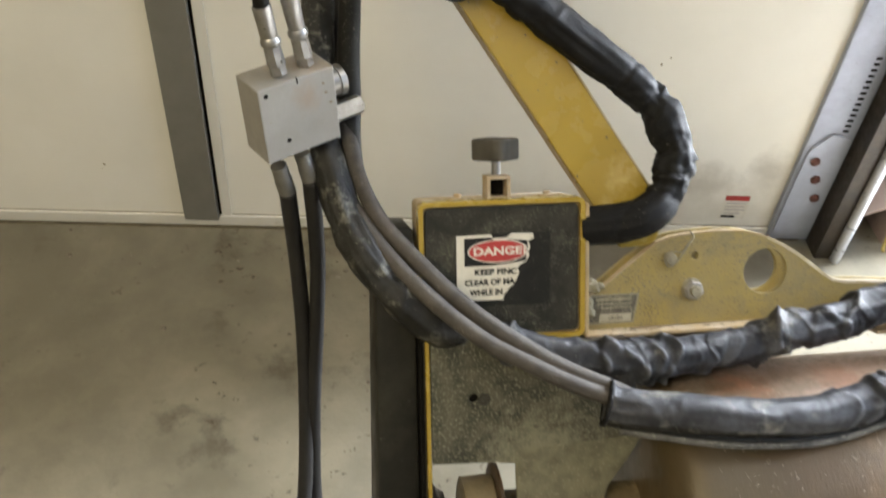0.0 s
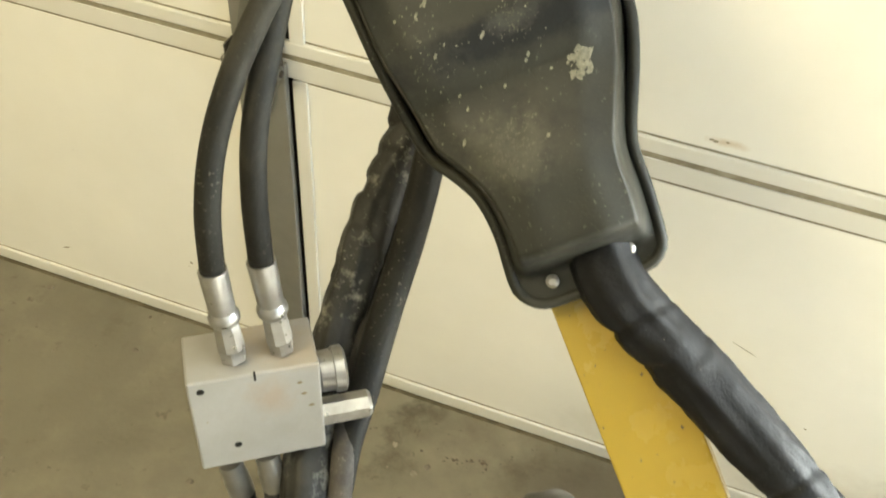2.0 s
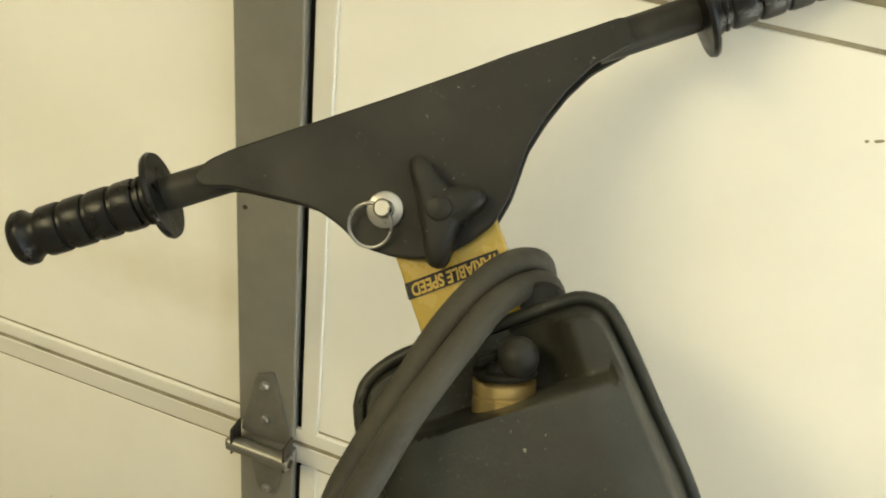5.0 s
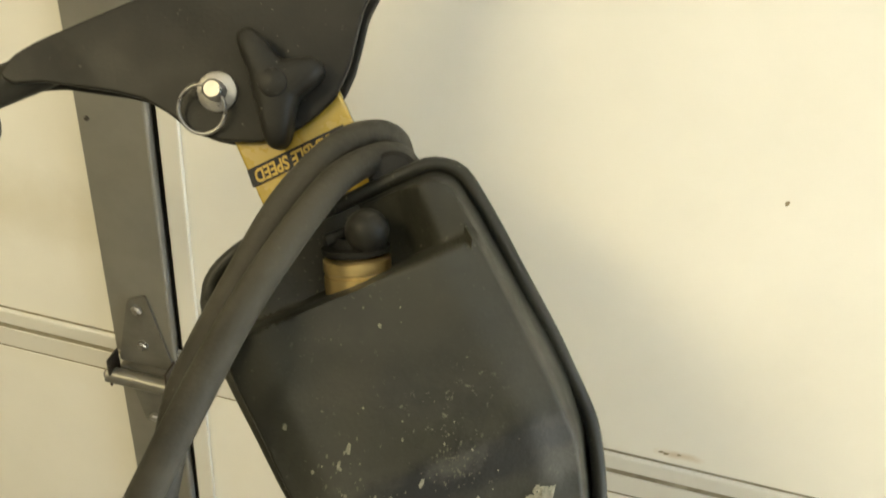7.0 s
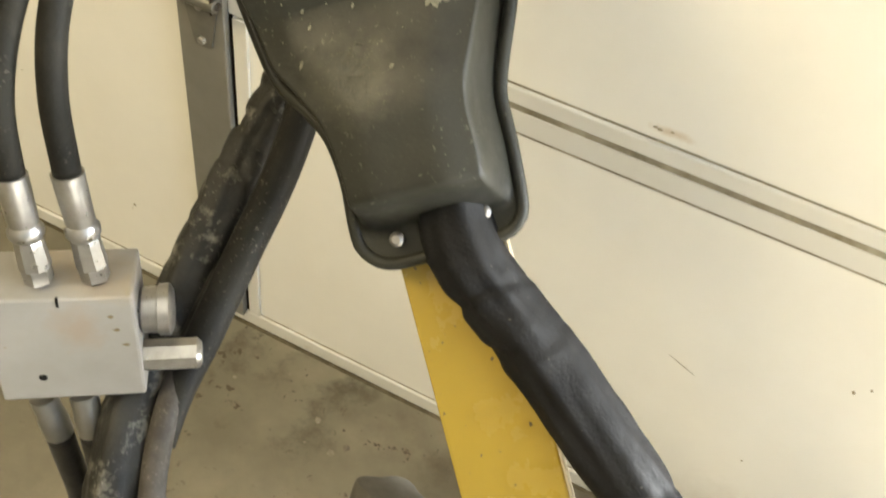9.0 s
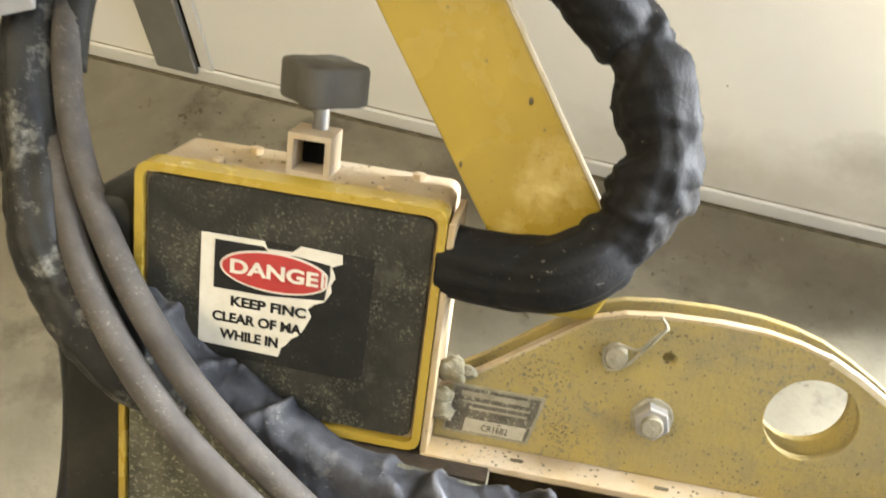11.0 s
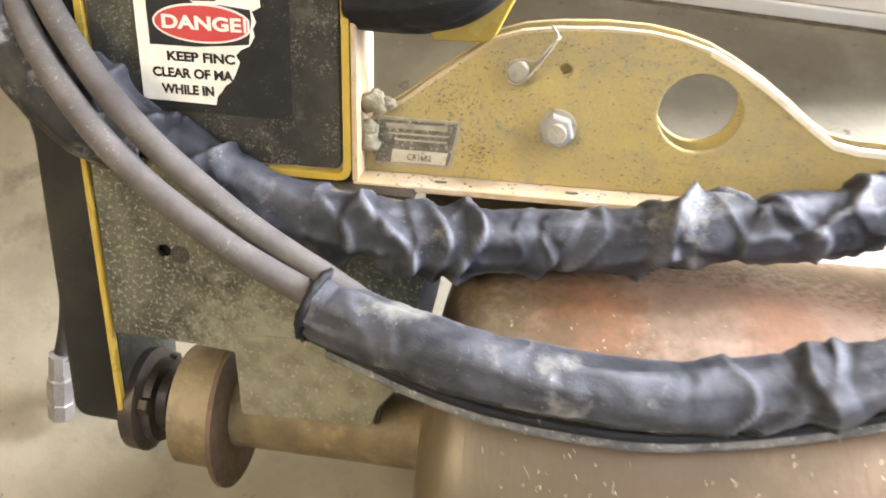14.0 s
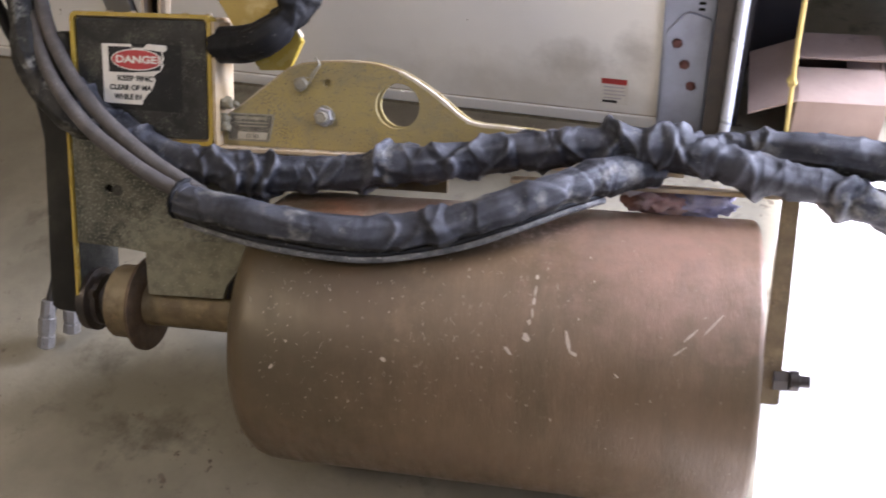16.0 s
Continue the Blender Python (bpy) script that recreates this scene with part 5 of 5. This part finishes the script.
def handle_arm(tip, root):
    t3, r3 = Vector((tip[0], 0.0480, tip[1])), Vector((root[0], 0.0540, root[1]))
    d = (r3 - t3).normalized()
    L = (r3 - t3).length
    sharp(part("handle_tube", lathe(t3 + d * 0.08, d, [(0, 0.0112), (L - 0.08, 0.0112)], 20), M_BLACK, mach, "black steel handle tube"))
    prof = [(0.0, 0.010), (0.001, 0.0155), (0.004, 0.0178), (0.009, 0.0178), (0.012, 0.0150), (0.018, 0.0134)]
    for k in range(4):
        h = 0.0195 + k * 0.0175
        prof += [(h, 0.0140), (h + 0.0006, 0.0158), (h + 0.0022, 0.0163), (h + 0.0128, 0.0163), (h + 0.0144, 0.0158), (h + 0.0150, 0.0140)]
    prof += [(0.0895, 0.0142), (0.090, 0.0160), (0.0915, 0.0160), (0.092, 0.0145), (0.0935, 0.0145), (0.094, 0.0164), (0.0985, 0.0164), (0.099, 0.017)]
    prof = [(h * 0.96, r) for h, r in prof]
    g = sharp(part("grip", lathe(t3, d, prof, 28), M_RUBBER, mach, "black ribbed rubber hand grip"))
    sharp(part("grip_flange", lathe(t3 + d * 0.0945, d, [(0, 0.020), (0.001, 0.0275), (0.003, 0.0285), (0.0055, 0.0275), (0.0065, 0.014)], 32), M_RUBBER, g))
handle_arm((-0.4310, 0.5065), (-0.290, 0.5905))
handle_arm((0.034, 0.791), (-0.106, 0.7075))
# lock pin with ring
sharp(part("pin_washer", lathe((-0.2038, 0.0399, 0.5806), (0, -1, 0), [(0, 0.0112), (0.0015, 0.0112), (0.002, 0.0105)], 28), M_SHINY, hp, "zinc washer"))
sharp(part("lock_pin", lathe((-0.2038, 0.0380, 0.5806), (0, -1, 0), [(0, 0.0058), (0.009, 0.0058), (0.0105, 0.0045)], 18), M_SHINY, hp, "zinc lock pin"))
ring = [(-0.2093 + 0.0130 * math.cos(a), 0.0340 - 0.003 * math.sin(a), 0.5693 + 0.0130 * math.sin(a)) for a in [k * math.tau / 16 for k in range(17)]]
part("pin_ring", tube(ring, 0.0011, 8, 0.002), M_SHINY, hp, "thin wire ring", True)
# three-lobed knob
star = []
KNOB = Vector((-0.1700, 0.5880))
for k in range(120):
    a = k * math.tau / 120
    r = 0.0125
    for tip, reach, wide in ((130, 0.0350, 0.33), (32, 0.0270, 0.42), (280, 0.0345, 0.36)):
        off = abs((a - radians(tip) + math.pi) % math.tau - math.pi)
        r = max(r, 0.0125 + (reach - 0.0125) / (1 + (off / wide) ** 2.6))
    star.append((KNOB.x + r * math.cos(a), KNOB.y + r * math.sin(a)))
def lobed_knob(outline, centre, levels):
    """A moulded knob: the outline drawn in towards the centre at each (depth, share)."""
    bm = bmesh.new()
    rows_ = [[bm.verts.new((centre.x + (x - centre.x) * k_, y, centre.y + (z - centre.y) * k_)) for x, z in outline] for y, k_ in levels]
    n_ = len(outline)
    for a, b in zip(rows_[:-1], rows_[1:]):
        for i in range(n_):
            bm.faces.new((a[i], a[(i + 1) % n_], b[(i + 1) % n_], b[i]))
    bm.faces.new(rows_[0][::-1])
    bm.faces.new(rows_[-1])
    return bm
stk = sharp(part("star_knob", lobed_knob(star, KNOB, [(0.0396, 0.90), (0.0375, 1.0), (0.0275, 1.0), (0.0240, 0.95), (0.0218, 0.84), (0.0206, 0.66), (0.0200, 0.40)]), M_BLACK, hp, "black three-lobed plastic knob"), 60)
sharp(part("knob_boss", lathe((KNOB.x, 0.0210, KNOB.y), (0, -1, 0), [(0, 0.0080), (0.002, 0.0075), (0.003, 0.005)], 20), M_BLACK, stk))

# ---- manifold block ----
TL, TR, BL = Vector((-0.1995, -0.0425, 0.1560)), Vector((-0.1235, -0.0105, 0.1810)), Vector((-0.1875, 0.0005, 0.0820))
mx = (TR - TL).normalized()
mz = ((TL - BL) - mx * (TL - BL).dot(mx)).normalized()
my = mz.cross(mx)
MB = Matrix.Translation(TL) @ Matrix((mx, my, mz)).transposed().to_4x4()
mb = part("manifold_block", block((0, 0, -0.084), (0.086, 0.046, 0.0), 0.0016, MB), M_ALU, mach, "scuffed grey hydraulic manifold block")
for x, z in ((0.0085, -0.008), (0.0265, -0.0645)):
    sharp(part("port_hole", lathe(MB @ Vector((x, 0.0004, z)), -my, [(0, 0.0026), (0.0006, 0.0026)], 14), M_GAP, mb))
part("scuff_notch", block((0.043, -0.0003, -0.006), (0.0445, 0.002, 0.0003), 0, MB), M_GAP, mb)
for sx, sz, sw in ((0.0700, -0.0150, 0.0040), (0.0720, -0.0260, 0.0045), (0.0760, -0.0385, 0.0050)):
    part("scuff_mark", prism([(sx, sz), (sx + sw * 0.6, sz + 0.0012), (sx + sw, sz - 0.0004), (sx + sw * 0.5, sz - 0.0014)], -0.0003, 0.0), M_RUST, mb).matrix_basis = MB
sharp(part("relief_cap", lathe(MB @ Vector((0.085, 0.021, -0.030)), mx, [(0, 0.011), (0.003, 0.0145), (0.012, 0.0150), (0.0125, 0.0165), (0.019, 0.0165), (0.021, 0.013)], 20), M_SHINY, mb, "zinc hex cap"))
sharp(part("relief_stem", lathe(MB @ Vector((0.085, 0.013, -0.062)), mx, [(0, 0.0105), (0.034, 0.0105), (0.0365, 0.008)], 8), M_SHINY, mb, "zinc adjusting stem"))

def fitting(a, b):
    """A crimped hose fitting from a (block) to b (hose)."""
    a, b = Vector(a), Vector(b)
    d = (b - a)
    L = d.length
    f_ = sharp(part("hose_fitting", lathe(a, d, [(0, 0.0086), (0.008, 0.0086), (0.0085, 0.0090), (0.010, 0.0090)], 6), M_SHINY, mb, "zinc hose fitting"))
    sharp(part("swivel_nut", lathe(a + d.normalized() * 0.0102, d, [(0, 0.0094), (L * 0.20, 0.0086), (L * 0.24, 0.0086), (L * 0.27, 0.0078)], 8), M_SHINY, f_))
    sharp(part("crimp_collar", lathe(a + d.normalized() * (0.0102 + L * 0.27), d, [(0, 0.0084), (0.003, 0.0102), (0.007, 0.0102), (0.010, 0.0082), (0.011, 0.0086), (L - 0.0102 - L * 0.27, 0.0093)], 16), M_SHINY, f_))
FL, FR = (-0.1911, -0.0493, 0.2365), (-0.1649, -0.0394, 0.2464)
fitting((-0.1776, -0.0200, 0.1738), FL)
fitting((-0.1509, -0.0060, 0.1825), FR)
GL, GR = (-0.1750, 0.0436, 0.0497), (-0.1499, 0.0399, 0.0626)
for a, b in (((-0.1830, 0.0255, 0.0800), GL), ((-0.1580, 0.0290, 0.0910), GR)):
    a, b = Vector(a), Vector(b)
    sharp(part("hose_fitting", lathe(a, b - a, [(0, 0.0090), ((b - a).length * 0.45, 0.0090), ((b - a).length * 0.5, 0.0098), ((b - a).length, 0.0098)], 12), M_HINGE, mb, "zinc hose fitting"))

# ---- hoses ----
def hose(pts, r, mat, label):
    return part("hose", tube(pts, r, 16, 0.006), mat, mach, label, True)
hose([FL, (-0.1913, -0.0718, 0.2762), (-0.1899, -0.0823, 0.3172), (-0.1821, -0.0881, 0.3602), (-0.1687, -0.0889, 0.4055), (-0.1569, -0.0764, 0.4484), (-0.1479, -0.0566, 0.4815), (-0.1332, -0.0368, 0.5188), (-0.1210, -0.0027, 0.5459), (-0.1022, 0.0480, 0.5611), (-0.0920, 0.0900, 0.5450), (-0.0950, 0.1250, 0.5000)], 0.0079, M_HOSEDK, "dusty grey rubber hydraulic hose")
hose([FR, (-0.1674, -0.0645, 0.2887), (-0.1701, -0.0750, 0.3284), (-0.1699, -0.0749, 0.3714), (-0.1712, -0.0637, 0.4128), (-0.1713, -0.0525, 0.4397), (-0.1561, -0.0409, 0.4905), (-0.1434, -0.0191, 0.5311), (-0.1263, 0.0232, 0.5637), (-0.1082, 0.0722, 0.5731), (-0.1020, 0.1100, 0.5550), (-0.1050, 0.1400, 0.5100)], 0.0079, M_HOSEDK, "dusty grey rubber hydraulic hose")
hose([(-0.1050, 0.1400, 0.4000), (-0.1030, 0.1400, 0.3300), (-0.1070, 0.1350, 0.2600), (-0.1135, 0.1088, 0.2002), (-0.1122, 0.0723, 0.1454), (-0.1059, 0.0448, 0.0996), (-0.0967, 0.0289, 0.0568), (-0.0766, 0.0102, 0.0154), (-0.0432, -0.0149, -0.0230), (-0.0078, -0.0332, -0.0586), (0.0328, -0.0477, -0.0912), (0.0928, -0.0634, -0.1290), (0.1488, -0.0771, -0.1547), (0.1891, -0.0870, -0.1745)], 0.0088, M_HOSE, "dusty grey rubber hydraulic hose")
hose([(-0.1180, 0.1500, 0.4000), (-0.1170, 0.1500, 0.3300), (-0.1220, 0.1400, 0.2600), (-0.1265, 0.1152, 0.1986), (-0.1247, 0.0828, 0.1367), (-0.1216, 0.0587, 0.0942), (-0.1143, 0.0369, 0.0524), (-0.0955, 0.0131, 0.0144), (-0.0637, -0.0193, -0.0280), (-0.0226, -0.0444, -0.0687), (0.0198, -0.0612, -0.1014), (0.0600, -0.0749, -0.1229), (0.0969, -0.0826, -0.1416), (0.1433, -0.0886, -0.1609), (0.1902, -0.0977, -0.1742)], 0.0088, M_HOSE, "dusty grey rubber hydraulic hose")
EL, ER = lw(0.190, -0.660, 0.098), lw(0.212, -0.634, 0.090)
hose([GL, lw(0.1885, -0.4637, 0.403), lw(0.1933, -0.4901, 0.3178), lw(0.1961, -0.5378, 0.2232), lw(0.1962, -0.6041, 0.144), EL], 0.0092, M_HOSEBLK, "black rubber hose hanging to the floor")
hose([GR, lw(0.2118, -0.461, 0.4197), lw(0.2095, -0.4877, 0.3285), lw(0.2054, -0.5339, 0.2294), lw(0.2061, -0.5871, 0.1418), ER], 0.0092, M_HOSEBLK, "black rubber hose hanging to the floor")
for a, b in ((EL, lw(0.187, -0.692, 0.058)), (ER, lw(0.210, -0.656, 0.056))):
    a, b = Vector(a), Vector(b)
    L = (b - a).length
    sharp(part("hose_coupler", lathe(a - (b - a) * 0.5, b - a, [(0, 0.0105), (L * 0.5, 0.0108), (L * 0.52, 0.013), (L * 0.9, 0.013), (L * 0.92, 0.0115), (L * 1.05, 0.0115), (L * 1.07, 0.0128), (L * 1.4, 0.0128), (L * 1.45, 0.009)], 8), M_SHINY, mach, "bright zinc quick coupler end"))

# ---- sleeves ----
def sleeve(pts, r, mat, label, count, height, width, seed, flat=1.0, slack=0.06, step=0.0024, seg=44, start=1.0, zone=None, crease=0.0, ramp=0.06, calm=None, big=None, under=None):
    length = sum((Vector(b) - Vector(a)).length for a, b in zip(pts[:-1], pts[1:]))
    shape = folds(length, count, height, width, seed, slack, start, zone, crease, ramp, calm)
    if big:
        large = folds(length, *big, seed + 40, 0.0, calm=calm, signs=(1, 1, 1, -0.6), crest=0.5)
        small = shape
        shape = lambda s_, a_: small(s_, a_) * large(s_, a_)
    ob = part("hose_sleeve", tube(pts, r, seg, step, shape, flat), mat, mach, label, True)
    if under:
        # the sleeve's downward faces, beside its seam, take the second material
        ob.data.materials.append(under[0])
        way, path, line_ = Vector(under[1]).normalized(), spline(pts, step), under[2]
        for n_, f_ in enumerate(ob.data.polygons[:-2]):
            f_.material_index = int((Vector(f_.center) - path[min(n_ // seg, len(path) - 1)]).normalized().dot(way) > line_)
    return ob
sleeve([(0.0307, 0.0160, 0.3189), (0.0384, 0.0140, 0.2898), (0.0568, 0.0150, 0.2656), (0.0841, 0.0221, 0.2450), (0.1170, 0.0254, 0.2207), (0.1581, 0.0265, 0.1909), (0.2000, 0.0281, 0.1607), (0.2318, 0.0271, 0.1308), (0.2476, 0.0223, 0.0971), (0.2501, 0.0150, 0.0660), (0.2388, 0.0057, 0.0370), (0.2140, -0.0015, 0.0149), (0.1834, 0.0049, 0.0051), (0.1425, 0.0166, 0.0021)],
       0.0216, M_SLEEVE, "black nylon sleeve with wrinkles at the bend", 40, 0.15, 0.005, 11, slack=0.04, zone=(0.22, 0.40), crease=0.15, start=0.86, ramp=0.07)
sleeve([(-0.1132, 0.1387, 0.4029), (-0.1159, 0.1368, 0.3366), (-0.1264, 0.1335, 0.2902), (-0.1322, 0.1283, 0.2586), (-0.1335, 0.1046, 0.2008), (-0.1350, 0.0860, 0.1585), (-0.1318, 0.0557, 0.1046), (-0.1262, 0.0367, 0.0683), (-0.1152, 0.0220, 0.0213), (-0.0936, -0.0077, -0.0239), (-0.0538, -0.0205, -0.0701), (-0.0249, -0.0177, -0.0948), (0.0000, -0.0100, -0.1000)],
       0.0192, M_SLEEVEL, "dusty black sleeve round the hoses", 26, 0.14, 0.007, 12, slack=0.06, crease=0.16)
sleeve([(-0.0480, 0.0000, -0.0520), (-0.0260, -0.0010, -0.0710), (-0.0040, -0.0017, -0.0882), (0.0264, -0.0023, -0.1069), (0.0638, -0.0132, -0.1225), (0.1138, -0.0261, -0.1339), (0.1670, -0.0310, -0.1388), (0.2104, -0.0264, -0.1423), (0.2588, -0.0208, -0.1412), (0.3228, -0.0174, -0.1364), (0.3867, -0.0160, -0.1233), (0.4437, -0.0087, -0.1148), (0.4997, 0.0028, -0.1065), (0.5718, 0.0012, -0.0954), (0.6469, 0.0013, -0.0902), (0.7149, 0.0012, -0.0984), (0.7855, 0.0000, -0.1159), (0.8445, -0.0005, -0.1263), (0.9128, -0.0004, -0.1490), (1.0205, 0.0098, -0.1912), (1.15, 0.02, -0.26)],
       0.0208, M_SLEEVEB, "wrinkled dusty blue-black hose sleeve", 70, 0.17, 0.0056, 13, slack=0.07, start=0.70, crease=0.12, ramp=0.10, step=0.0016, calm=(0.130, 0.212), big=(62, 0.42, 0.0078))
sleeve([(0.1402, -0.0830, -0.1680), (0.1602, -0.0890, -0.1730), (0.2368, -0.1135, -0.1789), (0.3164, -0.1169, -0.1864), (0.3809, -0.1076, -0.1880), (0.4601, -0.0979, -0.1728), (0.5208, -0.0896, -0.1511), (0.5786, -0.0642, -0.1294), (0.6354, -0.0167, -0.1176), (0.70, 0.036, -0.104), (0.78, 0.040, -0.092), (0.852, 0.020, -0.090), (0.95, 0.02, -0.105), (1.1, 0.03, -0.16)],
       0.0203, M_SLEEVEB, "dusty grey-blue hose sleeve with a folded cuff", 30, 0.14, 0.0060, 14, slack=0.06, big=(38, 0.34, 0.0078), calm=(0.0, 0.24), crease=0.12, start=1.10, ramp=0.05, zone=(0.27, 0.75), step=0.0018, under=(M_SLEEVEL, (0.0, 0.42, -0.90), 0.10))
# cuff and stitched seam of the lower sleeve, flap beside the hoses
CUFF = Vector((0.1402, -0.0830, -0.1680))
ca, cb, cc = frame_of(Vector((0.1602, -0.0890, -0.1730)) - CUFF)
cuff = [CUFF + cc * 0.001 + (ca * math.cos(k * math.tau / 20) + cb * math.sin(k * math.tau / 20)) * 0.0222 for k in range(21)]
part("sleeve_cuff", tube([tuple(p) for p in cuff], 0.0030, 10, 0.002, lambda s_, a_: 1.0 + 0.5 * noise.noise(Vector((s_ * 260, math.cos(a_) * 1.5, math.sin(a_) * 1.5)))), M_SLEEVE, mach, "frayed black edge of the sleeve", True)
seam = [(0.150, -0.0975, -0.1885), (0.2368, -0.1283, -0.1971), (0.3164, -0.1317, -0.2046), (0.3809, -0.1224, -0.2062), (0.4601, -0.1127, -0.1910), (0.5208, -0.1044, -0.1693), (0.5786, -0.0790, -0.1476), (0.6150, -0.0480, -0.1390)]
part("sleeve_seam", tube(seam, 0.0030, 8, 0.004), M_SLEEVE, mach, "dark stitched seam along the sleeve", True)
part("sleeve_welt", tube([(p[0], p[1] + 0.0015, p[2] - 0.0058) for p in seam], 0.0042, 8, 0.004), M_WELT, mach, "dusty pale hem along the sleeve", True)
part("sleeve_flap", tube([(-0.0974, 0.1058, 0.4025), (-0.0937, 0.1062, 0.3313), (-0.0963, 0.1043, 0.2599), (-0.1012, 0.0873, 0.1982), (-0.1033, 0.0674, 0.1466), (-0.1045, 0.0520, 0.1080), (-0.1010, 0.0400, 0.0700)], 0.0125, 14, 0.006, lambda s_, a_: 1.0 - 0.35 * smooth(0.26, 0.36, s_)), M_HOSEDK, mach, "dusty brown-black flap beside the sleeve", True)
